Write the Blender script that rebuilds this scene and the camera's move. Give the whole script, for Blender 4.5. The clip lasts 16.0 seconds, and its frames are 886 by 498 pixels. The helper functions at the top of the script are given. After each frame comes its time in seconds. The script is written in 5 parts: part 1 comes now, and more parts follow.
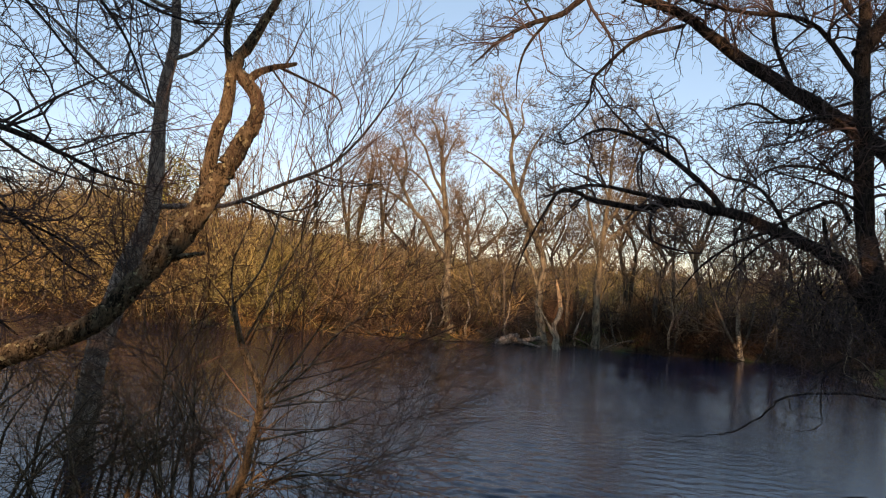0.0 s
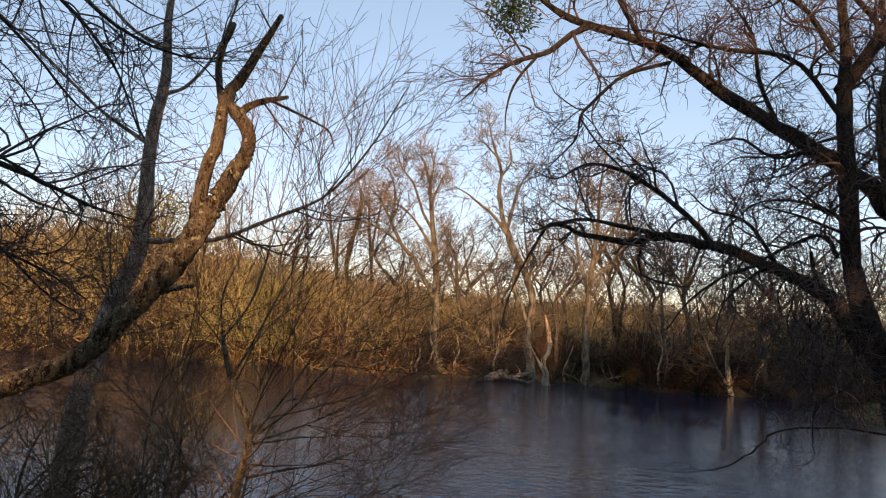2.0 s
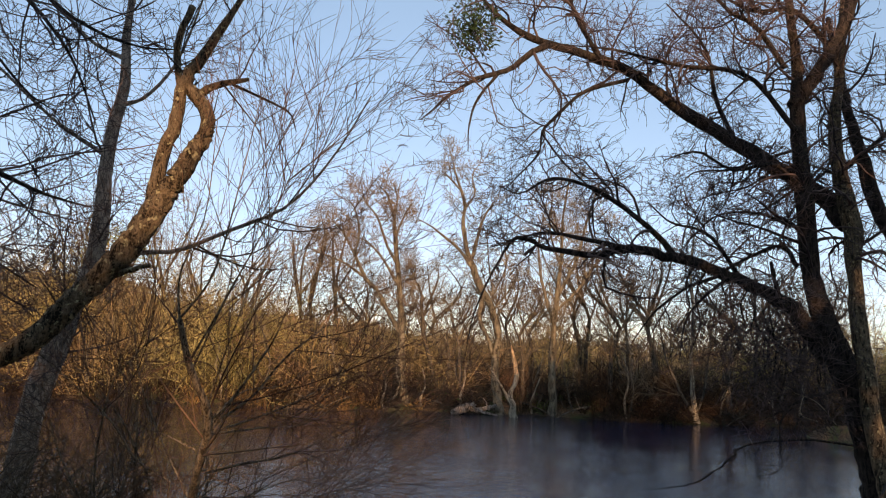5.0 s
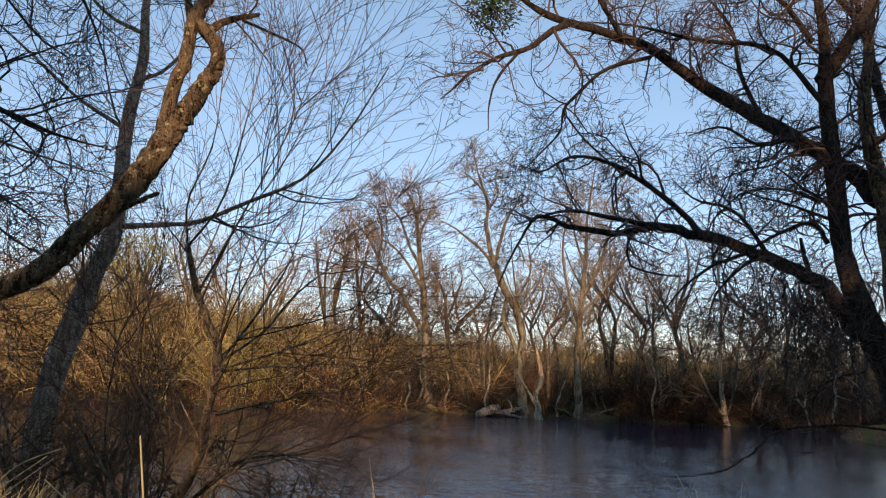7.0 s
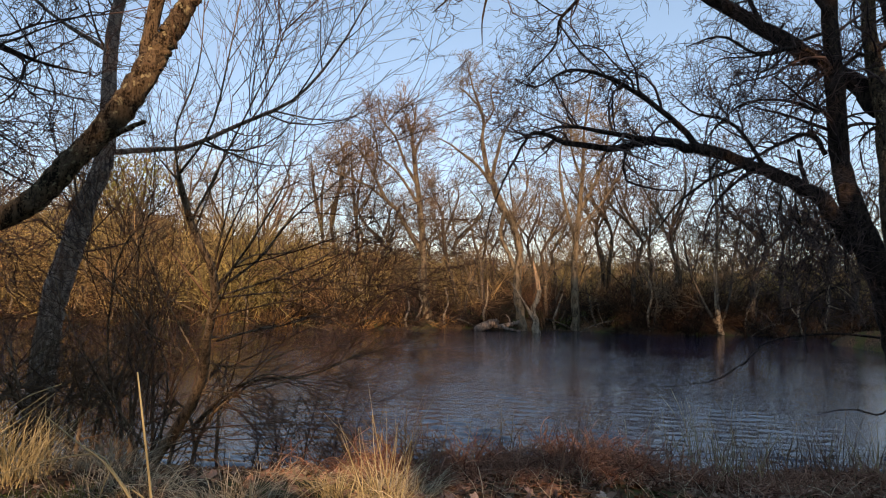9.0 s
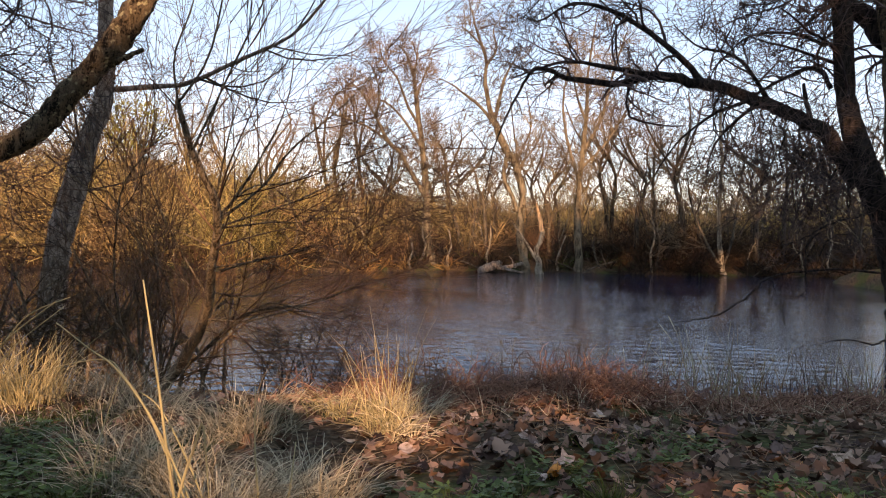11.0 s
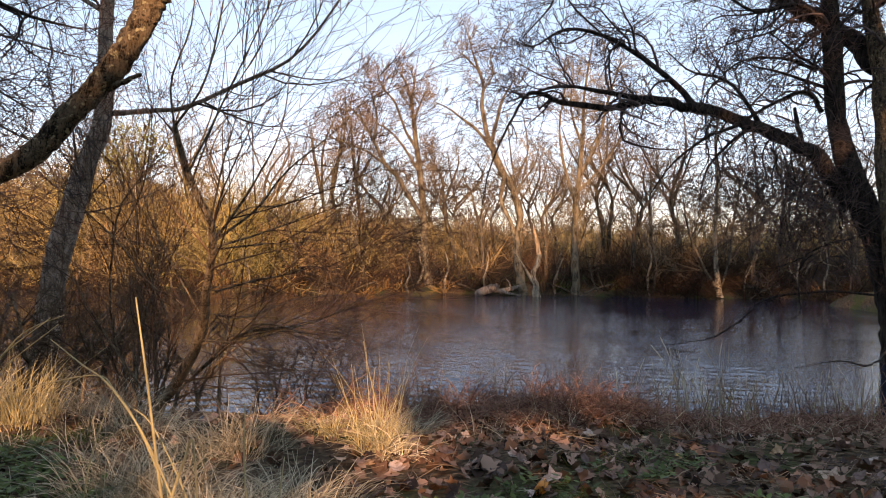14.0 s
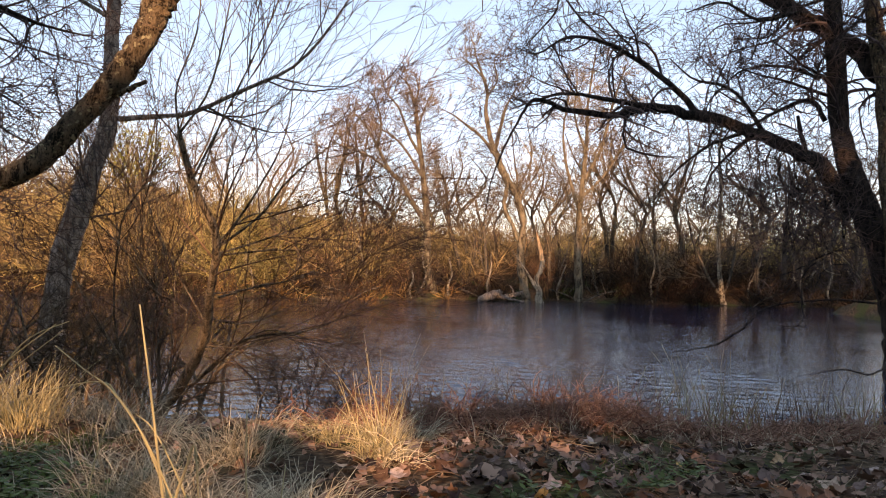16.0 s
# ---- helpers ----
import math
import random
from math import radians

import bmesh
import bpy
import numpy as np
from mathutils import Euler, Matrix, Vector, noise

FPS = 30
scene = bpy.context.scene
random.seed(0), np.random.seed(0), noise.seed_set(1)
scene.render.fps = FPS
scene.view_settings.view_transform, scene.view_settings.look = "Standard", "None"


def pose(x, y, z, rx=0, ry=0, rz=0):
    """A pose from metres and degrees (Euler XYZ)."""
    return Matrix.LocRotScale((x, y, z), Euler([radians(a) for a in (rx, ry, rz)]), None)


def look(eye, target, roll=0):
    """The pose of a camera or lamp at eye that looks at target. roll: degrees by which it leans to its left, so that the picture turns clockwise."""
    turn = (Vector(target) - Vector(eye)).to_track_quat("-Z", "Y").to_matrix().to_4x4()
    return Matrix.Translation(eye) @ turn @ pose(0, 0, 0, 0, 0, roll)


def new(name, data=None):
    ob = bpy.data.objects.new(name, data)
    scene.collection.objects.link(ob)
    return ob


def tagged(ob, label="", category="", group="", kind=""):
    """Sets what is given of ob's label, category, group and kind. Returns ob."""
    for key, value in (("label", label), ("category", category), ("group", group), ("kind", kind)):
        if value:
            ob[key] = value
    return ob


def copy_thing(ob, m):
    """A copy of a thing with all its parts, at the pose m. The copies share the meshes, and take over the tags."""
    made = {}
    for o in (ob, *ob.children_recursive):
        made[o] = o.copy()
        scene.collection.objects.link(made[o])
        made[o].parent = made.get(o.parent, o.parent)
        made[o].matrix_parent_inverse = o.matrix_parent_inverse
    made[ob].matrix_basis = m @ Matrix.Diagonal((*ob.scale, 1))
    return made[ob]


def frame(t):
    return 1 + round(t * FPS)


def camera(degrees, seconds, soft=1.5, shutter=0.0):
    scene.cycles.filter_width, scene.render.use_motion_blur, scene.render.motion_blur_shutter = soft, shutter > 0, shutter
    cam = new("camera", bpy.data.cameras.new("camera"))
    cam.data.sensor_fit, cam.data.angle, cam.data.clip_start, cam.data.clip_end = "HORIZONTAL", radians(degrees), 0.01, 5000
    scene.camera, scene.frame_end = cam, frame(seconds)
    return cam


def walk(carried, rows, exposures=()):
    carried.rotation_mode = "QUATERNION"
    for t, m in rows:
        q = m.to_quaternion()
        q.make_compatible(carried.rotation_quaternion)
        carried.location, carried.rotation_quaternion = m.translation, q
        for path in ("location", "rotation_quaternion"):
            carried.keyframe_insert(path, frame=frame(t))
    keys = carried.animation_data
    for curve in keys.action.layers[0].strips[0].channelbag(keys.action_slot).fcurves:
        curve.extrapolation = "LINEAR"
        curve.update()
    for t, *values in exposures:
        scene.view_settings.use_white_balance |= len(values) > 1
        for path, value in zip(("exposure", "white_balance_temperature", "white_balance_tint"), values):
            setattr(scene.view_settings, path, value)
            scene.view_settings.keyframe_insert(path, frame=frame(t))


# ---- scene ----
cam = camera(59.6, 16.0, soft=1.1)

# The camera stands on the near bank: upright at first, then it crouches.
PATH = [
    (0, (-0.13, 0.132, 2.393), (-0.222, 2.129, 2.466), 3.5),
    (0.5, (-0.135, 0.131, 2.367), (-0.213, 2.126, 2.498), 3.1),
    (1, (-0.134, 0.117, 2.376), (-0.233, 2.11, 2.513), 3.2),
    (1.5, (-0.146, 0.158, 2.366), (-0.23, 2.152, 2.507), 3.3),
    (2, (-0.149, 0.147, 2.367), (-0.216, 2.139, 2.535), 3.3),
    (2.5, (-0.153, 0.146, 2.365), (-0.223, 2.136, 2.552), 3.5),
    (3, (-0.16, 0.137, 2.367), (-0.244, 2.126, 2.558), 4.0),
    (3.5, (-0.159, 0.117, 2.379), (-0.24, 2.108, 2.557), 4.0),
    (4, (-0.181, 0.142, 2.358), (-0.189, 2.132, 2.549), 2.6),
    (4.2, (-0.168, 0.142, 2.314), (-0.156, 2.13, 2.54), 0.8),
    (6.3, (-0.069, 0.535, 1.501), (-0.035, 2.507, 1.829), 5.2),
    (6.5, (-0.031, 0.482, 1.491), (-0.011, 2.452, 1.834), 4.0),
    (7, (-0.055, 0.481, 1.511), (-0.101, 2.455, 1.828), 2.1),
    (7.5, (-0.036, 0.459, 1.51), (-0.102, 2.428, 1.859), 1.8),
    (8, (-0.044, 0.448, 1.513), (-0.115, 2.414, 1.872), 1.6),
    (8.5, (-0.047, 0.46, 1.53), (-0.126, 2.434, 1.839), 0.5),
    (9, (-0.039, 0.495, 1.555), (-0.073, 2.492, 1.657), 0.9),
    (9.5, (-0.068, 0.567, 1.51), (-0.119, 2.566, 1.526), -0.1),
    (9.7, (-0.077, 0.574, 1.508), (-0.146, 2.573, 1.515), -0.5),
    (11.8, (0.024, 0.397, 1.431), (-0.003, 2.396, 1.379), 1.0),
    (12, (0.027, 0.406, 1.434), (-0.004, 2.405, 1.389), 0.9),
    (12.5, (0.026, 0.398, 1.442), (-0.006, 2.397, 1.429), 0.8),
    (13, (0.026, 0.383, 1.441), (-0.004, 2.383, 1.433), 0.9),
    (13.5, (0.021, 0.402, 1.44), (-0.007, 2.402, 1.442), 0.6),
    (14, (0.021, 0.397, 1.441), (-0.017, 2.397, 1.461), 0.5),
    (14.5, (0.023, 0.385, 1.442), (-0.013, 2.385, 1.452), 0.3),
    (15, (0.026, 0.393, 1.444), (-0.008, 2.392, 1.453), 0.2),
    (15.5, (0.028, 0.385, 1.449), (-0.006, 2.384, 1.474), 0.4),
    (16, (0.028, 0.377, 1.452), (-0.019, 2.376, 1.486), 0.8),
]
walk(cam, [(t, look(eye, target, roll)) for t, eye, target, roll in PATH],
     exposures=[(0.0, 0.07, 7700, 25), (1.2, 0.08, 7800, 27), (2.4, 0.16, 7900, 28), (4.2, 0.16, 7900, 28), (6.3, 0.04, 7050, 23), (8.6, 0.03, 7300, 24), (9.1, 0.0, 7500, 27), (9.7, 0.23, 7700, 28), (11.8, 0.65, 8300, 34), (16.0, 0.65, 8300, 34)])

# ---- sky and sun: a low sun behind the camera ----
SUN_EL, SUN_AZ = 18.0, 6.0          # degrees; azimuth from straight behind towards the right
to_sun = Vector((math.sin(radians(SUN_AZ)) * math.cos(radians(SUN_EL)),
                 -math.cos(radians(SUN_AZ)) * math.cos(radians(SUN_EL)), math.sin(radians(SUN_EL))))
world = bpy.data.worlds.new("sky")
scene.world = world
world.use_nodes = True
wn = world.node_tree.nodes
sky = wn.new("ShaderNodeTexSky")
sky.sky_type, sky.sun_disc = "NISHITA", False
sky.sun_elevation, sky.sun_rotation = radians(SUN_EL), radians(180.0 - SUN_AZ)
sky.air_density, sky.dust_density, sky.ozone_density = 1.0, 0.3, 1.3
sky.altitude = 1200
veil = wn.new("ShaderNodeMix")          # a thin, even veil of high haze
veil.data_type = "RGBA"
veil.inputs[0].default_value = 0.27
veil.inputs[7].default_value = (2.7, 5.6, 7.6, 1)
world.node_tree.links.new(sky.outputs[0], veil.inputs[6])
world.node_tree.links.new(veil.outputs[2], wn["Background"].inputs[0])
wn["Background"].inputs[1].default_value = 0.165
sun = new("sun", bpy.data.lights.new("sun", "SUN"))
sun.data.energy, sun.data.angle, sun.data.color = 5.0, radians(0.5), (1.0, 0.755, 0.47)
sun.matrix_world = look((0, 0, 30), Vector((0, 0, 30)) - to_sun)


# ---- materials ----
def material(name, rough=0.8):
    m = bpy.data.materials.new(name)
    m.use_nodes = True
    m.node_tree.nodes["Principled BSDF"].inputs["Roughness"].default_value = rough
    m.node_tree.nodes["Principled BSDF"].inputs["Specular IOR Level"].default_value = 0.12
    return m, m.node_tree.nodes, m.node_tree.links


def ramp_of(nodes, links, source, stops):
    r = nodes.new("ShaderNodeValToRGB")
    while len(r.color_ramp.elements) < len(stops):
        r.color_ramp.elements.new(0.5)
    for e, (at, c) in zip(r.color_ramp.elements, stops):
        e.position, e.color = at, (*c, 1)
    links.new(source, r.inputs[0])
    return r.outputs[0]


def noise_of(nodes, links, scale, detail=4, squash=(1, 1, 1), coord="Object"):
    tc, mp, n = nodes.new("ShaderNodeTexCoord"), nodes.new("ShaderNodeMapping"), nodes.new("ShaderNodeTexNoise")
    mp.inputs["Scale"].default_value = squash
    n.inputs["Scale"].default_value, n.inputs["Detail"].default_value = scale, detail
    links.new(tc.outputs[coord], mp.inputs[0])
    links.new(mp.outputs[0], n.inputs["Vector"])
    return n.outputs[0]


def mixed(nodes, links, fac, a, b):
    m = nodes.new("ShaderNodeMix")
    m.data_type = "RGBA"
    links.new(fac, m.inputs[0])
    for socket, value in ((m.inputs[6], a), (m.inputs[7], b)):
        if isinstance(value, tuple):
            socket.default_value = (*value, 1)
        else:
            links.new(value, socket)
    return m.outputs[2]


def bumped(nodes, links, height, strength, distance):
    b = nodes.new("ShaderNodeBump")
    b.inputs["Strength"].default_value, b.inputs["Distance"].default_value = strength, distance
    links.new(height, b.inputs["Height"])
    links.new(b.outputs[0], nodes["Principled BSDF"].inputs["Normal"])


def bark(name, dark, light, lichen=None, fur=24.0, bump=0.05):
    """Furrowed bark, with patches of lichen where a colour for it is given."""
    m, n, l = material(name, 0.9)
    coarse, fine = noise_of(n, l, fur, 6, (1, 1, 0.3)), noise_of(n, l, fur * 4.5, 4, (1, 1, 0.5))
    both = n.new("ShaderNodeMath")
    both.operation = "MULTIPLY_ADD"
    both.inputs[1].default_value = 0.45
    l.new(fine, both.inputs[0])
    half = n.new("ShaderNodeMath")
    half.operation = "MULTIPLY"
    half.inputs[1].default_value = 0.55
    l.new(coarse, half.inputs[0])
    l.new(half.outputs[0], both.inputs[2])
    grain = both.outputs[0]
    col = ramp_of(n, l, grain, [(0.42, dark), (0.51, light), (0.64, tuple(c * 1.5 for c in light))])
    if lichen:
        spot = ramp_of(n, l, noise_of(n, l, 26.0, 6), [(0.6, (0, 0, 0)), (0.66, (0.75, 0.75, 0.75))])
        col = mixed(n, l, spot, col, lichen)
    l.new(col, n["Principled BSDF"].inputs["Base Color"])
    bumped(n, l, grain, 1.0, bump)
    return m


def twiggy(name, a, b, rough=0.75):
    """Thin wood, grass and leaves: every piece takes its own tone between two colours."""
    m, n, l = material(name, rough)
    g = n.new("ShaderNodeNewGeometry")
    col = ramp_of(n, l, g.outputs["Random Per Island"], [(0.0, a), (1.0, b)])
    patch = ramp_of(n, l, noise_of(n, l, 1.3, 3), [(0.3, (0.72, 0.72, 0.72)), (0.7, (1.2, 1.2, 1.2))])
    mul = n.new("ShaderNodeMix")
    mul.data_type, mul.blend_type = "RGBA", "MULTIPLY"
    mul.inputs[0].default_value = 1.0
    l.new(col, mul.inputs[6])
    l.new(patch, mul.inputs[7])
    l.new(mul.outputs[2], n["Principled BSDF"].inputs["Base Color"])
    return m


def brush(name, tones, size=0.35):
    """Brushwood of several kinds growing in patches, each stem with its own tone."""
    m, n, l = material(name, 0.8)
    g = n.new("ShaderNodeNewGeometry")
    kind = ramp_of(n, l, noise_of(n, l, size, 3), [(0.32 + 0.36 * k / (len(tones) - 1), c) for k, c in enumerate(tones)])
    tone = ramp_of(n, l, g.outputs["Random Per Island"], [(0.0, (0.22, 0.20, 0.19)), (0.6, (0.9, 0.9, 0.9)), (1.0, (1.9, 1.8, 1.65))])
    mul = n.new("ShaderNodeMix")
    mul.data_type, mul.blend_type = "RGBA", "MULTIPLY"
    mul.inputs[0].default_value = 1.0
    l.new(kind, mul.inputs[6])
    l.new(tone, mul.inputs[7])
    l.new(mul.outputs[2], n["Principled BSDF"].inputs["Base Color"])
    return m


BARK_LEAN = bark("bark_leaning", (0.022, 0.015, 0.01), (0.16, 0.112, 0.07), (0.48, 0.41, 0.24), 26.0)
BARK_DARK = bark("bark_dark", (0.013, 0.01, 0.009), (0.054, 0.04, 0.033), (0.09, 0.075, 0.045))
BARK_GREY = bark("bark_grey", (0.12, 0.088, 0.07), (0.35, 0.262, 0.205), (0.37, 0.285, 0.2))
BARK_FAR = bark("bark_far", (0.03, 0.024, 0.019), (0.13, 0.101, 0.076), (0.17, 0.15, 0.085), 9.0, 0.05)
BARK_BANK = bark("bark_bank", (0.05, 0.038, 0.026), (0.195, 0.152, 0.104), (0.26, 0.22, 0.1), 9.0, 0.05)
BARK_PALE = bark("bark_pale", (0.10, 0.075, 0.053), (0.33, 0.265, 0.19), None, 8.0)
DEADWOOD = bark("deadwood", (0.42, 0.23, 0.11), (0.74, 0.46, 0.25), None, 8.0)
BARK_SHRUB = bark("bark_shrub", (0.065, 0.046, 0.032), (0.25, 0.182, 0.122))
TWIG_DARK = twiggy("twig_dark", (0.032, 0.023, 0.019), (0.09, 0.064, 0.05))
TWIG_CROWN = twiggy("twig_crown", (0.05, 0.034, 0.033), (0.17, 0.115, 0.1))
TWIG_SHRUB = twiggy("twig_shrub", (0.06, 0.033, 0.024), (0.22, 0.125, 0.08))
TWIG_SCRUB = twiggy("twig_scrub", (0.062, 0.037, 0.024), (0.25, 0.16, 0.098))
TWIG_GREY = twiggy("twig_grey", (0.035, 0.026, 0.021), (0.12, 0.09, 0.068))
TWIG_LITTER = twiggy("twig_litter", (0.09, 0.055, 0.038), (0.42, 0.29, 0.19))
TWIG_WOOD = twiggy("twig_wood", (0.09, 0.065, 0.045), (0.26, 0.19, 0.125))
TWIG_FAR = twiggy("twig_far", (0.13, 0.097, 0.062), (0.37, 0.285, 0.178))
TWIG_RED = twiggy("twig_red", (0.15, 0.104, 0.07), (0.37, 0.268, 0.18))
BRUSH = brush("brush", [(0.062, 0.045, 0.024), (0.14, 0.092, 0.055), (0.1, 0.056, 0.04), (0.16, 0.102, 0.054)])
# darker copy of the brush tones, with the far bank's shade in the colour
BRUSH_SHADED = brush("brush_shaded", [(0.03, 0.021, 0.012), (0.066, 0.038, 0.02), (0.05, 0.027, 0.018), (0.08, 0.048, 0.022)])
BRUSH_OCHRE = brush("brush_ochre", [(0.21, 0.157, 0.071), (0.35, 0.255, 0.13), (0.23, 0.132, 0.086), (0.35, 0.262, 0.115)], 0.22)
BRUSH_OLIVE = brush("brush_olive", [(0.24, 0.195, 0.075), (0.42, 0.33, 0.14), (0.3, 0.2, 0.105), (0.4, 0.34, 0.12)], 0.15)
BRAMBLE = twiggy("bramble_stems", (0.12, 0.045, 0.03), (0.46, 0.25, 0.17))
STRAW = twiggy("straw", (0.21, 0.168, 0.08), (0.74, 0.6, 0.34), 0.6)
STRAW_DULL = twiggy("straw_dull", (0.15, 0.115, 0.072), (0.9, 0.75, 0.54), 0.7)
GREEN = twiggy("green_blades", (0.06, 0.078, 0.02), (0.16, 0.185, 0.05), 0.6)
HERB = twiggy("herb_leaves", (0.045, 0.065, 0.018), (0.13, 0.17, 0.045), 0.5)
SEDGE = twiggy("sedge", (0.18, 0.09, 0.034), (0.42, 0.25, 0.1))
EVERGREEN = twiggy("evergreen", (0.03, 0.055, 0.022), (0.07, 0.11, 0.04), 0.5)
LEAF = twiggy("dead_leaves", (0.04, 0.02, 0.015), (0.46, 0.265, 0.185), 0.6)


def leaf_material():
    """Single dead leaves: tone by leaf, veins and blotches by position."""
    m, n, l = material("dead_leaf", 0.65)
    info = n.new("ShaderNodeObjectInfo")
    col = ramp_of(n, l, info.outputs["Random"], [(0, (0.03, 0.018, 0.015)), (0.45, (0.145, 0.088, 0.074)), (0.78, (0.35, 0.228, 0.188)), (0.93, (0.74, 0.56, 0.47)), (1, (0.78, 0.42, 0.14))])
    blot = ramp_of(n, l, noise_of(n, l, 60, 4), [(0.35, (0.55, 0.5, 0.48)), (0.65, (1, 1, 1))])
    mul = n.new("ShaderNodeMix")
    mul.data_type, mul.blend_type = "RGBA", "MULTIPLY"
    mul.inputs[0].default_value = 1.0
    l.new(col, mul.inputs[6])
    l.new(blot, mul.inputs[7])
    l.new(mul.outputs[2], n["Principled BSDF"].inputs["Base Color"])
    return m


LEAF_ONE = leaf_material()


def ground_material():
    m, n, l = material("ground", 0.95)
    fine = noise_of(n, l, 22, 8)
    litter = ramp_of(n, l, fine, [(0.3, (0.02, 0.013, 0.009)), (0.5, (0.085, 0.052, 0.031)), (0.7, (0.22, 0.145, 0.088))])
    moss = ramp_of(n, l, noise_of(n, l, 30, 6), [(0.3, (0.022, 0.03, 0.01)), (0.7, (0.08, 0.1, 0.03))])
    where = ramp_of(n, l, noise_of(n, l, 1.5, 7), [(0.5, (0, 0, 0)), (0.62, (0.8, 0.8, 0.8))])
    l.new(mixed(n, l, where, litter, moss), n["Principled BSDF"].inputs["Base Color"])
    bumped(n, l, fine, 1.0, 0.03)
    return m


def water_material():
    """Murky pond water with small wind ripples."""
    m, n, l = material("pond_water", 0.03)
    p = n["Principled BSDF"]
    p.inputs["Base Color"].default_value = (0.011, 0.019, 0.044, 1)
    p.inputs["Specular IOR Level"].default_value = 0.5
    p.inputs["IOR"].default_value = 1.36
    small = noise_of(n, l, 15.0, 3, (0.8, 1.3, 1))
    large = noise_of(n, l, 2.4, 2, (0.9, 1.2, 1))
    gust = ramp_of(n, l, noise_of(n, l, 0.3, 3), [(0.38, (0.3, 0.3, 0.3)), (0.6, (1, 1, 1))])
    stirred = n.new("ShaderNodeMath")
    stirred.operation = "MULTIPLY"
    l.new(small, stirred.inputs[0])
    l.new(gust, stirred.inputs[1])
    add = n.new("ShaderNodeMath")
    add.operation = "MULTIPLY_ADD"
    add.inputs[1].default_value = 1.0
    l.new(large, add.inputs[0])
    l.new(stirred.outputs[0], add.inputs[2])
    where, axes = n.new("ShaderNodeTexCoord"), n.new("ShaderNodeSeparateXYZ")
    l.new(where.outputs["Object"], axes.inputs[0])
    lee = n.new("ShaderNodeMapRange")          # calmer water in the lee of the far wood
    lee.inputs["From Min"].default_value, lee.inputs["From Max"].default_value = 9.0, 13.0
    lee.inputs["To Min"].default_value, lee.inputs["To Max"].default_value = 0.25, 0.75
    l.new(axes.outputs[1], lee.inputs[0])
    wave = n.new("ShaderNodeMath")
    wave.operation = "MULTIPLY"
    l.new(add.outputs[0], wave.inputs[0])
    l.new(lee.outputs[0], wave.inputs[1])
    off = n.new("ShaderNodeMath")              # calm behind the trees to either side of the open middle
    off.operation = "SUBTRACT"
    off.inputs[1].default_value = 1.6
    l.new(axes.outputs[0], off.inputs[0])
    away = n.new("ShaderNodeMath")
    away.operation = "ABSOLUTE"
    l.new(off.outputs[0], away.inputs[0])
    side = n.new("ShaderNodeMapRange")
    side.inputs["From Min"].default_value, side.inputs["From Max"].default_value = 1.4, 4.2
    side.inputs["To Min"].default_value, side.inputs["To Max"].default_value = 1.0, 0.4
    l.new(away.outputs[0], side.inputs[0])
    calm = n.new("ShaderNodeMath")
    calm.operation = "MULTIPLY"
    l.new(wave.outputs[0], calm.inputs[0])
    l.new(side.outputs[0], calm.inputs[1])
    bumped(n, l, calm.outputs[0], 1.0, 0.02)
    return m


# ---- mesh helpers ----
def mesh_object(name, verts, faces, mat, parent=None, label="", smooth=True):
    me = bpy.data.meshes.new(name)
    verts, faces = np.asarray(verts, np.float32), np.asarray(faces, np.int32)
    me.vertices.add(len(verts))
    me.vertices.foreach_set("co", verts.ravel())
    k = faces.shape[1]
    me.loops.add(faces.size)
    me.loops.foreach_set("vertex_index", faces.ravel())
    me.polygons.add(len(faces))
    me.polygons.foreach_set("loop_start", np.arange(0, faces.size, k, dtype=np.int32))
    me.polygons.foreach_set("use_smooth", np.full(len(faces), smooth))
    me.update(calc_edges=True)
    me.validate()
    me.materials.append(mat)
    ob = new(name, me)
    if parent is not None:
        ob.parent = parent
        ob.matrix_parent_inverse = Matrix.Translation(-parent.location)
    return tagged(ob, label=label)


def part(name, geo, mat, parent, label=""):
    return mesh_object(name, geo[0], geo[1], mat, parent, label)


def base_at(name, place, label, category, group="", kind=""):
    ob = new(name)
    ob.location, ob.empty_display_size = place, 0.2
    return tagged(ob, label, category, group, kind)


def unit(v):
    return v / np.maximum(np.linalg.norm(v, axis=-1, keepdims=True), 1e-9)


def tubes(P, R, sides=3, closed=False):
    """Round rods along many lines at once. P: lines x points x 3, R: lines x points."""
    B, n = P.shape[:2]
    T = np.gradient(P, axis=1)
    T = unit(T)
    ref = np.where(np.abs(T[:, :1, 2:3]) > 0.8, np.array([1.0, 0.13, 0.0]), np.array([0.1, 0.05, 1.0]))
    U = unit(np.cross(T, np.broadcast_to(ref, T.shape)))
    V = np.cross(T, U)
    a = np.arange(sides) * 2 * np.pi / sides
    ring = U[:, :, None] * np.cos(a)[:, None] + V[:, :, None] * np.sin(a)[:, None]
    verts = P[:, :, None] + ring * R[:, :, None, None]
    if closed:
        verts = np.concatenate([verts, np.repeat(P[:, -1:, None] + T[:, -1:, None] * R[:, -1:, None, None] * 0.4, sides, 2)], 1)
        n += 1
    idx = np.arange(B * n * sides).reshape(B, n, sides)
    nxt = np.roll(idx, -1, axis=2)
    faces = np.stack([idx[:, :-1], nxt[:, :-1], nxt[:, 1:], idx[:, 1:]], -1)
    return verts.reshape(-1, 3), faces.reshape(-1, 4)


def merged(*geos):
    verts, faces, at = [], [], 0
    for v, f in geos:
        verts.append(v)
        faces.append(f + at)
        at += len(v)
    return np.concatenate(verts), np.concatenate(faces)


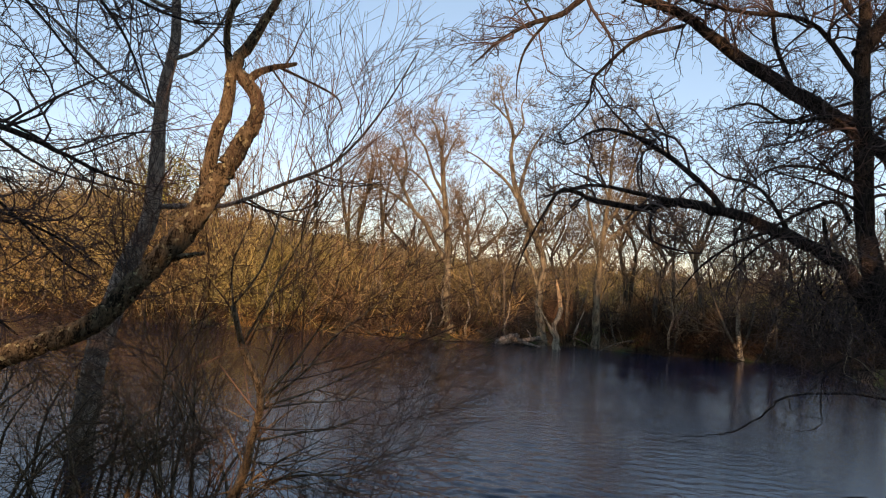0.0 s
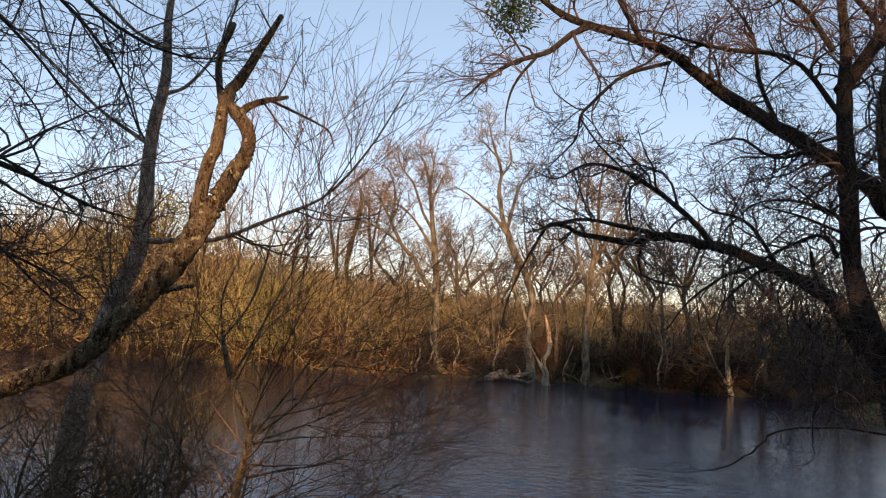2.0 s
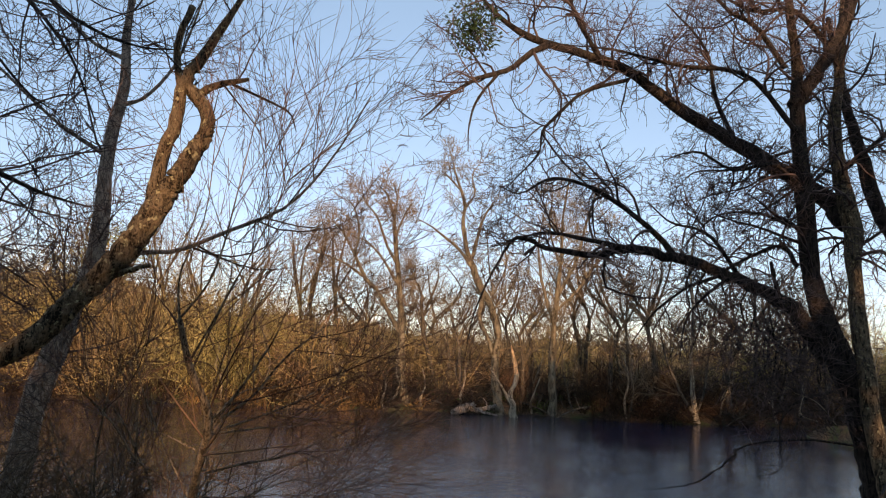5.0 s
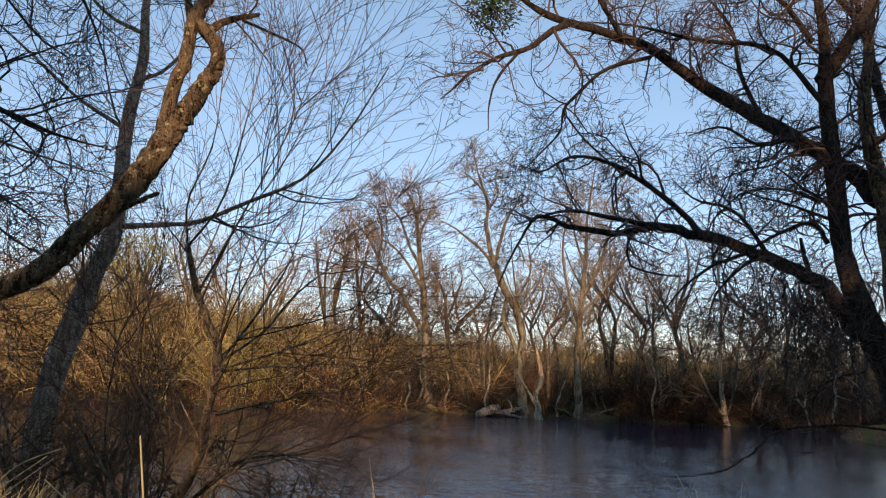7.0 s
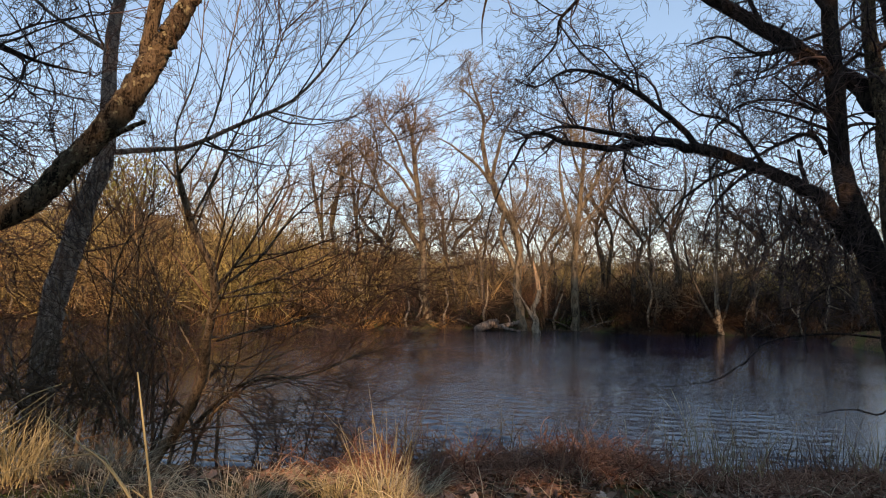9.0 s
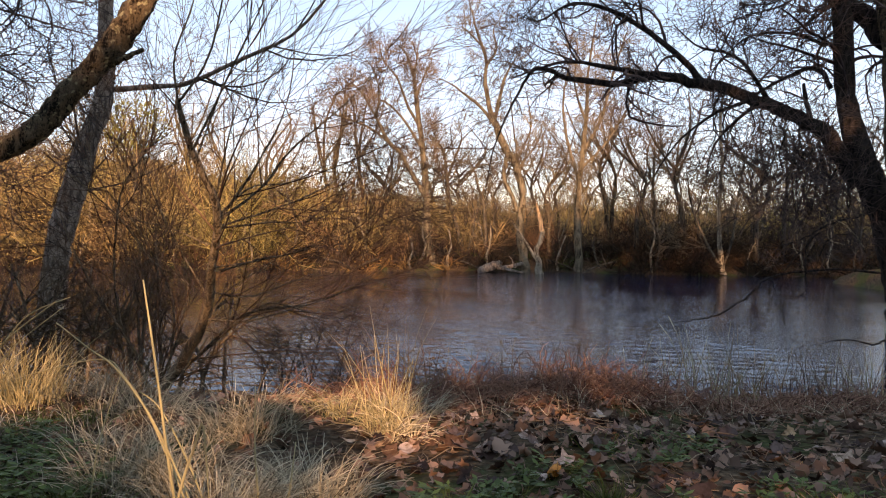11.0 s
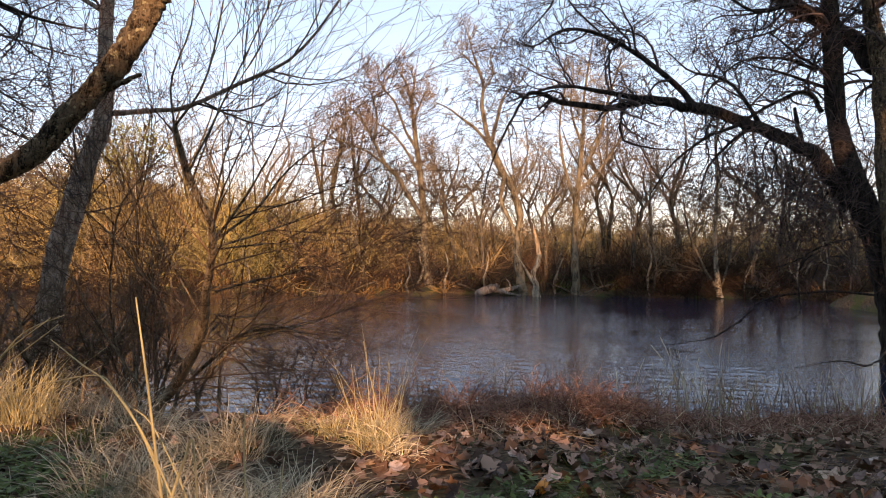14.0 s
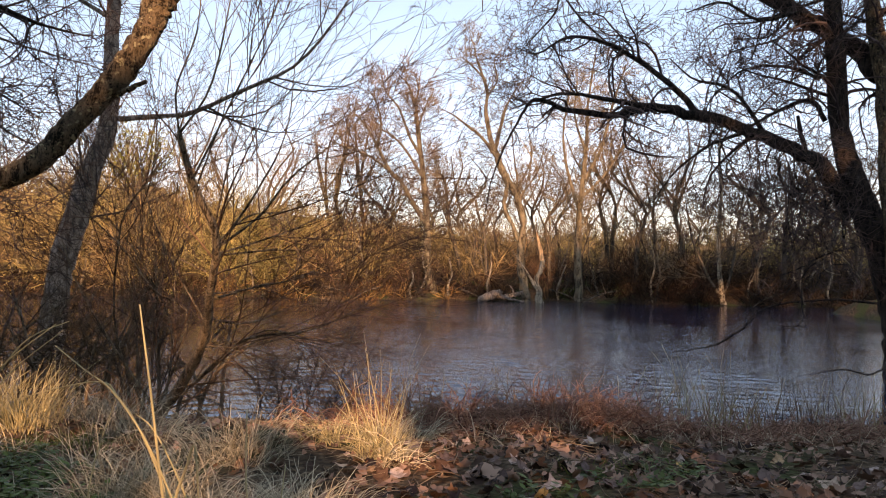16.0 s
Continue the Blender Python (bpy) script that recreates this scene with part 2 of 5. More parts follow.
def spline(points, radii, n, rng=None, wobble=0.0):
    """A smooth line through a few points, with its radius."""
    p, r = np.asarray(points, float), np.asarray(radii, float)
    if len(r) != len(p):
        r = np.interp(np.linspace(0, 1, len(p)), np.linspace(0, 1, len(r)), r)
    q = np.vstack([2 * p[0] - p[1], p, 2 * p[-1] - p[-2]])
    u = np.linspace(0, len(p) - 1, n)
    i = np.minimum(u.astype(int), len(p) - 2)
    f = (u - i)[:, None]
    a, b, c, d = q[i], q[i + 1], q[i + 2], q[i + 3]
    line = 0.5 * (2 * b + (c - a) * f + (2 * a - 5 * b + 4 * c - d) * f ** 2 + (3 * b - a - 3 * c + d) * f ** 3)
    rad = np.interp(u, np.arange(len(p)), r)
    if rng is not None and wobble:
        line[1:-1] += rng.normal(0, 1, (n - 2, 3)) * (rad[1:-1, None] * wobble)
    return line, rad


def sprout(P, R, per_metre, length, angle, lift, curl, rng, n=5, start=0.15, thin=0.55, tip=0.003, taper_len=0.6, rmax=None, stout=1.0):
    """Side shoots along many lines at once: where they start, how long, how they bend (lift: up or, below 0, down)."""
    seg = np.linalg.norm(np.diff(P, axis=1), axis=2)
    total = seg.sum(1)
    counts = rng.poisson(per_metre * total * (1 - start))
    idx = np.repeat(np.arange(len(P)), counts)
    B = len(idx)
    m = P.shape[1]
    s = start + (1 - start) * rng.random(B)
    u = s * (m - 1)
    i = np.minimum(u.astype(int), m - 2)
    f = (u - i)[:, None]
    pos = P[idx, i] * (1 - f) + P[idx, i + 1] * f
    rad = R[idx, i] * (1 - f[:, 0]) + R[idx, i + 1] * f[:, 0]
    T = unit(P[idx, i + 1] - P[idx, i])
    side = rng.normal(0, 1, (B, 3))
    side = unit(side - (side * T).sum(1, keepdims=True) * T)
    a = np.radians(rng.normal(angle, angle * 0.25, B))[:, None]
    d = unit(T * np.cos(a) + side * np.sin(a))
    L = length * rng.uniform(0.45, 1.25, B) * (1 - taper_len * s)
    out = np.empty((B, n, 3))
    out[:, 0] = pos
    step = (L / (n - 1))[:, None]
    arc = rng.normal(0, curl * 0.75, (B, 3))            # every shoot keeps bending its own way
    for k in range(1, n):
        out[:, k] = out[:, k - 1] + d * step
        d = unit(d + arc + rng.normal(0, curl * 0.55, (B, 3)) + np.array([0, 0, lift]))
    r0 = np.minimum(rad * thin, (0.003 + L * 0.0095) * stout)
    if rmax:
        r0 = np.minimum(r0, rmax)
    r0 = np.maximum(r0, tip)
    rr = r0[:, None] * np.linspace(1, 0.3, n)
    return out, np.maximum(rr, tip * 0.6)


def as_batch(lines, n):
    """Lines of unlike lengths as one batch of n points each."""
    P, R = [], []
    for line, rad in lines:
        u = np.linspace(0, len(line) - 1, n)
        P.append(np.stack([np.interp(u, np.arange(len(line)), line[:, k]) for k in range(3)], 1))
        R.append(np.interp(u, np.arange(len(line)), rad))
    return np.array(P), np.array(R)


def knobbly(line, rad, sides, rng, rough=0.06):
    """A trunk or limb: a closed rod with uneven girth."""
    u = np.linspace(0, 1, len(rad))
    rad = rad * (1 + rough * (np.sin(u * rng.uniform(14, 22) + 1) + np.sin(u * rng.uniform(30, 50))) * 0.5)
    v, f = tubes(line[None], rad[None], sides, True)
    flute = 1 + 0.06 * np.sin(np.arange(sides) * 2 * np.pi / sides * 3 + rng.uniform(0, 6))
    axis = np.repeat(np.vstack([line, line[-1:]]), sides, 0)
    k = np.tile(flute, len(rad) + 1)[:, None]
    return axis + (v - axis) * k + rng.normal(0, 1, v.shape) * np.repeat(np.append(rad, rad[-1]), sides)[:, None] * 0.055, f


# ---- the ground and the pond ----
def shore_near(x):
    return 6.7 + 0.35 * np.sin(x * 0.9 + 0.5) + 0.15 * np.sin(x * 2.7) + np.clip(x - 8.0, 0, 4) ** 2 * 1.2 + np.clip(-7.0 - x, 0, 3) ** 2 * 0.9


def shore_far(x):
    return 30.0 - np.clip(x - 4.0, 0, 30) * 0.16 + 0.35 * np.sin(x * 0.6) + 0.2 * np.sin(x * 1.7 + 1)


def height(x, y):
    near, far = shore_near(x) - y, y - shore_far(x)
    d = np.maximum(near, far)
    z = np.where(d > 0, np.where(near > far, 0.62 * (1 - np.exp(-np.maximum(d, 0) / 1.25)), 0.75 * (1 - np.exp(-np.maximum(d, 0) / 1.6)) + 0.012 * np.minimum(np.maximum(d, 0), 60)),
                 np.maximum(d * 0.5, -0.9))
    return z + 0.03 * np.sin(x * 3.1 + y * 1.7) * np.sin(y * 2.3 - x) + 0.05 * np.sin(x * 0.8) * np.sin(y * 0.7 + 1) * (d > 0.3) - 0.02


def build_ground():
    xs = np.unique(np.concatenate([np.linspace(-600, -40, 15), np.linspace(-40, -8, 33), np.linspace(-8, 9, 90), np.linspace(9, 40, 32), np.linspace(40, 600, 15)]))
    ys = np.unique(np.concatenate([np.linspace(-500, -20, 13), np.linspace(-20, 0, 21), np.linspace(0, 9, 70), np.linspace(9, 26, 18), np.linspace(26, 38, 40), np.linspace(38, 80, 20), np.linspace(80, 700, 15)]))
    X, Y = np.meshgrid(xs, ys)
    Z = height(X, Y)
    idx = np.arange(X.size).reshape(X.shape)
    faces = np.stack([idx[:-1, :-1], idx[:-1, 1:], idx[1:, 1:], idx[1:, :-1]], -1).reshape(-1, 4)
    g = mesh_object("ground", np.stack([X, Y, Z], -1).reshape(-1, 3), faces, ground_material())
    tagged(g, "brown leaf-littered pond banks with patches of moss", "ground", kind="structure")
    xs = np.unique(np.concatenate([np.linspace(-90, -3.4, 24), np.linspace(-3.4, 6.2, 185), np.linspace(6.2, 90, 24)]))
    ys = np.unique(np.concatenate([np.linspace(2, 6, 5), np.linspace(6, 15, 260), np.linspace(15, 27, 130), np.linspace(27, 34, 8)]))
    X, Y = np.meshgrid(xs, ys)
    rng, wave = np.random.default_rng(31), 0 * X
    for k in range(18):                        # wind ripples running in to the near shore
        length, turn = rng.uniform(0.13, 0.4), rng.normal(0, 0.6)
        q = 2 * np.pi / length
        wave += 0.048 / q * np.sin(q * (Y * math.cos(turn) + X * math.sin(turn)) + rng.uniform(0, 6.28))
    lull = np.interp(Y, [9.5, 13, 20, 27], [1.0, 0.45, 0.2, 0.0])
    lull = lull * np.clip((X + 3.2 - 0.3 * (Y - 8)) / 1.6, 0, 1) * np.clip((4.6 + 0.05 * (Y - 8) - X) / 1.6, 0, 1)
    wave *= lull * (0.75 + 0.35 * np.sin(X * 1.3 + 0.8 * Y) * np.sin(Y * 0.9 - 0.4 * X))
    idx = np.arange(X.size).reshape(X.shape)
    faces = np.stack([idx[:-1, :-1], idx[:-1, 1:], idx[1:, 1:], idx[1:, :-1]], -1).reshape(-1, 4)
    w = mesh_object("water", np.stack([X, Y, wave], -1).reshape(-1, 3), faces, water_material())
    tagged(w, "dark rippled pond water reflecting sky and trees", "water", kind="structure")


build_ground()


# ---- trees ----
class Tree:
    """A bare tree: a trunk, its limbs, and the finer wood grown from them."""

    def __init__(self, name, label, category, wood, seed, group=""):
        self.name, self.label, self.category, self.wood, self.group = name, label, category, wood, group
        self.rng, self.lines, self.root, self.girth, self.bare = np.random.default_rng(seed), [], None, 1.0, 0.0

    def limb(self, points, radii, name="limb", n=None, sides=9, wobble=0.12, grow=True, mat=None, label="", under=None):
        n = n or 3 * len(points)
        line, rad = spline(points, np.asarray(radii) * self.girth, n, self.rng, wobble)
        if self.root is None:
            self.root = base_at(self.name, tuple(points[0]), self.label, self.category, self.group)
        self.made = part(name, knobbly(line, rad, sides, self.rng), mat or self.wood, under or self.root, label)
        if grow:
            cut = int(self.bare * len(line)) if name == "trunk" else 0
            self.lines.append((line[cut:], rad[cut:]))
        return self

    def crown(self, levels, mat, sides=3, name="crown", label=""):
        P, R = as_batch(self.lines, 14)
        geos = []
        for k, spec in enumerate(levels):
            P, R = sprout(P, R, rng=self.rng, **spec)
            geos.append(tubes(P, R, 5 if k == 0 and len(levels) > 2 else sides))
        tagged(part(name, merged(*geos), mat, self.root, label), kind="stuff")
        return self


def leaning_tree():
    t = Tree("leaning_tree", "broken willow trunk leaning over the pond, bark patched with lichen", "tree", BARK_LEAN, 11)
    t.girth = 0.8
    t.limb([(-4.6, 4.3, 0.4), (-3.9, 4.55, 1.2), (-3.21, 4.7, 1.62), (-2.75, 4.74, 1.84), (-2.47, 4.79, 1.97), (-2.24, 4.83, 2.23), (-2.01, 4.88, 2.52), (-1.82, 4.92, 2.86), (-1.72, 4.97, 3.09), (-1.61, 5.01, 3.33), (-1.64, 5.06, 3.5), (-1.77, 5.06, 3.66)],
           [0.13, 0.105, 0.082, 0.077, 0.078, 0.085, 0.09, 0.086, 0.076, 0.06, 0.05, 0.05], "trunk", 150, 26, 0.05)
    t.limb([(-1.91, 5.05, 2.88), (-1.88, 5.05, 3.17), (-1.82, 5.05, 3.39), (-1.80, 5.05, 3.61), (-1.74, 5.05, 3.76), (-1.62, 5.05, 3.96), (-1.46, 5.05, 4.26)], [0.06, 0.055, 0.05, 0.05, 0.05, 0.04, 0.022])
    t.limb([(-1.82, 5.1, 3.64), (-1.87, 5.1, 3.92), (-1.79, 5.1, 4.21)], [0.03, 0.028, 0.03], "broken_stub", 9)
    t.limb([(-1.74, 5.1, 3.56), (-1.62, 5.1, 3.67), (-1.39, 5.1, 3.73)], [0.04, 0.032, 0.016], "broken_limb", 9)
    t.limb([(-1.51, 5.15, 3.71), (-1.27, 5.15, 3.61), (-1.12, 5.15, 3.53), (-1.07, 5.15, 3.41)], [0.012, 0.01, 0.008, 0.004], mat=BARK_DARK)
    t.limb([(-2.13, 4.92, 2.38), (-1.94, 4.83, 2.43), (-1.77, 4.7, 2.45)], [0.03, 0.022, 0.014], "dead_branch", 9)
    t.crown([dict(per_metre=2.5, length=0.7, angle=55, lift=0.05, curl=0.25, start=0.45),
             dict(per_metre=7, length=0.4, angle=45, lift=0.02, curl=0.25, n=4),
             dict(per_metre=7, length=0.2, angle=45, lift=0.0, curl=0.25, n=3, tip=0.002)], TWIG_DARK)


def overhanging_tree():
    t = Tree("overhanging_tree", "dark bare tree on the near bank with drooping limbs", "tree", BARK_DARK, 12)
    t.girth = 0.62
    t.limb([(-5.6, 5.4, 0.5), (-5.3, 5.4, 2.2), (-4.9, 5.4, 3.6), (-4.7, 5.5, 5.2), (-4.6, 5.6, 7.0)], [0.22, 0.18, 0.14, 0.11, 0.06], "trunk", 20, 12)
    t.limb([(-4.95, 5.4, 3.5), (-4.15, 5.3, 3.37), (-3.48, 5.3, 3.25), (-3.06, 5.3, 3.1), (-2.73, 5.3, 2.96), (-2.4, 5.3, 2.88)], [0.06, 0.05, 0.035, 0.026, 0.017, 0.008])
    t.limb([(-4.7, 5.5, 5.3), (-3.58, 5.4, 4.81), (-3.15, 5.4, 4.45), (-2.83, 5.4, 4.13), (-2.65, 5.4, 3.86), (-2.48, 5.4, 3.48)], [0.05, 0.03, 0.024, 0.018, 0.013, 0.007])
    t.limb([(-4.7, 5.5, 5.0), (-4.39, 5.6, 4.78), (-3.82, 5.6, 4.46), (-3.44, 5.6, 4.13), (-3.09, 5.6, 3.76), (-2.86, 5.6, 3.61)], [0.04, 0.03, 0.024, 0.018, 0.012, 0.006])
    t.limb([(-5.2, 5.4, 2.7), (-3.94, 5.2, 2.7), (-3.42, 5.2, 2.66), (-3.02, 5.2, 2.53), (-2.65, 5.2, 2.33)], [0.05, 0.03, 0.02, 0.014, 0.006])
    t.limb([(-4.65, 5.6, 5.8), (-3.55, 5.8, 4.92), (-2.92, 5.8, 4.41), (-2.45, 5.8, 4.21), (-2.1, 5.8, 4.19)], [0.045, 0.03, 0.022, 0.014, 0.008])
    t.limb([(-5.25, 5.4, 2.4), (-4.2, 5.1, 2.35), (-3.6, 5.0, 2.2), (-3.2, 5.0, 1.95), (-2.9, 5.0, 1.75)], [0.05, 0.03, 0.02, 0.014, 0.006])
    t.limb([(-5.0, 5.4, 3.3), (-4.3, 5.6, 3.0), (-3.7, 5.7, 2.75), (-3.2, 5.7, 2.35), (-2.9, 5.7, 2.2)], [0.05, 0.03, 0.02, 0.014, 0.006])
    t.crown([dict(per_metre=9, length=1.6, angle=52, lift=-0.04, curl=0.34, n=9, start=0.2, stout=1.15),
             dict(per_metre=7.5, length=0.9, angle=52, lift=-0.04, curl=0.36, n=6, stout=1.05),
             dict(per_metre=7, length=0.32, angle=48, lift=0.0, curl=0.32, n=4, tip=0.0028)], TWIG_CROWN)


def slender_tree():
    t = Tree("slender_tree", "slender grey-barked bare tree at the water's edge", "tree", BARK_GREY, 13)
    t.girth = 0.68
    t.limb([(-4.66, 9.0, -0.6), (-4.6, 9.0, 0.3), (-4.54, 9.0, 1.0), (-4.46, 9.0, 1.42), (-4.34, 9.0, 1.85), (-4.18, 9.0, 2.38), (-3.97, 9.0, 3.02), (-3.95, 9.0, 4.2), (-3.84, 9.0, 4.97), (-3.87, 9.0, 5.6), (-3.84, 9.0, 6.45), (-3.87, 9.0, 7.46)],
           [0.24, 0.22, 0.205, 0.2, 0.19, 0.175, 0.15, 0.105, 0.09, 0.07, 0.05, 0.03], "trunk", 50, 14, 0.05)
    t.limb([(-3.89, 9, 3.02), (-3.48, 9, 3.05), (-3.04, 9, 3.09), (-2.47, 9, 3.35), (-1.83, 9, 3.67), (-1.33, 9, 4.3), (-0.96, 9, 5)], [0.05, 0.045, 0.04, 0.034, 0.026, 0.018, 0.01])
    t.limb([(-3.94, 9, 4.14), (-4.56, 9, 4.52), (-5.17, 9, 5.04), (-5.8, 9, 5.56), (-6.42, 9, 6.03)], [0.04, 0.03, 0.024, 0.018, 0.01])
    t.limb([(-3.82, 9, 4.77), (-3.57, 9, 4.89), (-3.27, 9, 5.29), (-3.06, 9, 5.93), (-2.92, 9, 6.64)], [0.04, 0.03, 0.024, 0.018, 0.01])
    t.limb([(-3.85, 9, 5.32), (-4.33, 9, 5.57), (-4.89, 9, 6.18), (-5.24, 9, 6.81)], [0.04, 0.03, 0.02, 0.01])
    t.crown([dict(per_metre=3.5, length=1.8, angle=45, lift=0.08, curl=0.12, n=6, start=0.35),
             dict(per_metre=7, length=0.8, angle=40, lift=0.04, curl=0.15),
             dict(per_metre=8, length=0.35, angle=40, lift=0.0, curl=0.2, n=3)], TWIG_GREY)


def willow_shrub():
    t = Tree("willow_shrub", "many-stemmed bare willow shrub leaning over the water", "shrub", BARK_SHRUB, 14)
    t.girth = 0.8
    t.limb([(-2.3, 6.15, -0.1), (-2.22, 6, 0.19), (-1.94, 5.75, 0.52), (-1.69, 5.5, 0.88), (-1.54, 5.2, 1.27), (-1.44, 4.98, 1.58), (-1.53, 4.8, 1.9), (-1.56, 4.66, 2.15)], [0.062, 0.056, 0.048, 0.04, 0.033, 0.029, 0.024, 0.02], "trunk", 30, 10)
    t.girth = 0.36
    S = dict(name="stem", sides=6)
    t.limb([(-1.56, 4.66, 2.15), (-1.57, 4.64, 2.41), (-1.45, 4.62, 2.75), (-1.42, 4.6, 3.31)], [0.02, 0.006], **S)
    t.limb([(-1.56, 4.66, 2.15), (-1.39, 4.67, 2.42), (-1.29, 4.69, 2.93), (-1.2, 4.7, 3.51)], [0.022, 0.006], **S)
    t.limb([(-1.53, 4.8, 1.9), (-1.32, 4.8, 2.34), (-1.06, 4.8, 2.91), (-0.91, 4.8, 3.43)], [0.02, 0.006], **S)
    t.limb([(-1.69, 5.5, 0.88), (-1.42, 5.45, 0.87), (-1.11, 5.4, 0.95), (-0.81, 5.35, 1.05), (-0.52, 5.3, 1.2)], [0.02, 0.005], **S)
    t.limb([(-1.64, 5.4, 1.04), (-1.92, 5.47, 1.48), (-2.1, 5.53, 1.89), (-2.21, 5.6, 2.48)], [0.02, 0.006], **S)
    t.limb([(-1.44, 5.05, 1.54), (-1.28, 5.01, 1.75), (-1.16, 4.97, 1.93), (-1.06, 4.94, 2.1), (-0.99, 4.9, 2.32), (-0.95, 4.85, 2.7)], [0.024, 0.006], **S)
    t.limb([(-1.44, 5.05, 1.53), (-1.21, 5.09, 1.72), (-1.04, 5.12, 1.95), (-0.84, 5.16, 2.13), (-0.62, 5.2, 2.35), (-0.4, 5.25, 2.7)], [0.026, 0.006], **S)
    t.limb([(-1.45, 5.1, 1.49), (-1.15, 5.23, 1.6), (-0.88, 5.37, 1.74), (-0.62, 5.5, 1.95), (-0.42, 5.55, 2.2)], [0.02, 0.005], **S)
    t.limb([(-1.55, 5.4, 1.2), (-1.28, 5.38, 1.28), (-1.08, 5.35, 1.32), (-0.87, 5.33, 1.41), (-0.64, 5.3, 1.57)], [0.022, 0.005], **S)
    t.limb([(-1.46, 4.98, 1.62), (-1.38, 4.87, 1.83), (-1.31, 4.78, 2.01), (-1.21, 4.7, 2.29), (-1.15, 4.65, 2.7)], [0.02, 0.005], **S)
    t.limb([(-1.53, 4.85, 1.85), (-1.42, 4.78, 2.08), (-1.32, 4.7, 2.29), (-1.27, 4.65, 2.6)], [0.018, 0.005], **S)
    t.limb([(-2.3, 6.1, 0.1), (-1.86, 5.7, 1.01), (-2.04, 5.56, 1.23), (-2.18, 5.42, 1.49), (-2.33, 5.28, 1.69), (-2.52, 5.14, 1.89), (-2.61, 5.0, 2.04)], [0.024, 0.022, 0.018, 0.016, 0.013, 0.01, 0.005], **S)
    t.limb([(-2.2, 6.1, 0.1), (-2.4, 5.8, 0.9), (-2.3, 5.6, 1.65), (-2.1, 5.47, 1.92), (-1.87, 5.33, 2.12), (-1.75, 5.2, 2.27)], [0.024, 0.006], **S)
    t.limb([(-2.2, 6.1, 0.1), (-2.0, 5.8, 0.9), (-2.13, 5.7, 1.32), (-2.2, 5.6, 1.51), (-2.42, 5.5, 1.84), (-2.41, 5.4, 2.2)], [0.024, 0.006], **S)
    t.limb([(-1.8, 5.75, 0.6), (-1.54, 5.64, 0.84), (-1.33, 5.58, 0.94), (-1.0, 5.52, 0.98), (-0.69, 5.46, 1.11), (-0.5, 5.4, 1.25)], [0.028, 0.006], **S)
    t.limb([(-1.8, 5.75, 0.6), (-1.38, 5.6, 0.93), (-1.17, 5.5, 0.98), (-0.86, 5.4, 0.9), (-0.62, 5.3, 0.94)], [0.02, 0.005], **S)
    t.limb([(-2.4, 6.2, 0.0), (-2.3, 6.08, 0.46), (-2.12, 5.96, 0.61), (-1.8, 5.84, 0.75), (-1.66, 5.72, 0.99), (-1.38, 5.6, 1.19)], [0.035, 0.008], **S)
    t.limb([(-2.1, 5.9, 0.3), (-2.35, 5.7, 0.8), (-2.6, 5.6, 1.3), (-2.75, 5.5, 1.9)], [0.03, 0.006], **S)
    t.limb([(-1.6, 5.3, 1.22), (-1.35, 5.37, 1.26), (-1.04, 5.43, 1.33), (-0.75, 5.5, 1.45)], [0.02, 0.005], **S)
    t.limb([(-1.65, 5.4, 1.07), (-1.38, 5.47, 1.03), (-1.05, 5.53, 1.15), (-0.73, 5.6, 1.18)], [0.02, 0.005], **S)
    t.limb([(-1.7, 5.5, 0.84), (-1.44, 5.57, 0.91), (-1.11, 5.63, 0.95), (-0.78, 5.7, 0.91)], [0.022, 0.005], **S)
    t.limb([(-1.49, 5.1, 1.47), (-1.21, 5.23, 1.51), (-0.92, 5.37, 1.54), (-0.61, 5.5, 1.75)], [0.02, 0.005], **S)
    t.limb([(-1.49, 5.1, 1.53), (-1.32, 5.25, 1.73), (-1.11, 5.4, 1.77), (-0.88, 5.55, 1.9), (-0.56, 5.7, 1.96)], [0.02, 0.005], **S)
    t.limb([(-1.57, 5.2, 1.37), (-1.79, 5.17, 1.47), (-1.99, 5.13, 1.52), (-2.22, 5.1, 1.6)], [0.018, 0.005], **S)
    t.limb([(-1.9, 5.7, 0.5), (-1.6, 5.9, 0.8), (-1.3, 6.0, 0.75), (-0.9, 6.0, 0.6)], [0.02, 0.005], **S)
    t.crown([dict(per_metre=4.6, length=1.6, angle=40, lift=0.03, curl=0.075, n=9, start=0.1, rmax=0.0065),
             dict(per_metre=8, length=0.95, angle=34, lift=0.02, curl=0.08, n=7, tip=0.002),
             dict(per_metre=6, length=0.45, angle=34, lift=0.0, curl=0.1, n=5, tip=0.0016)], TWIG_SHRUB)


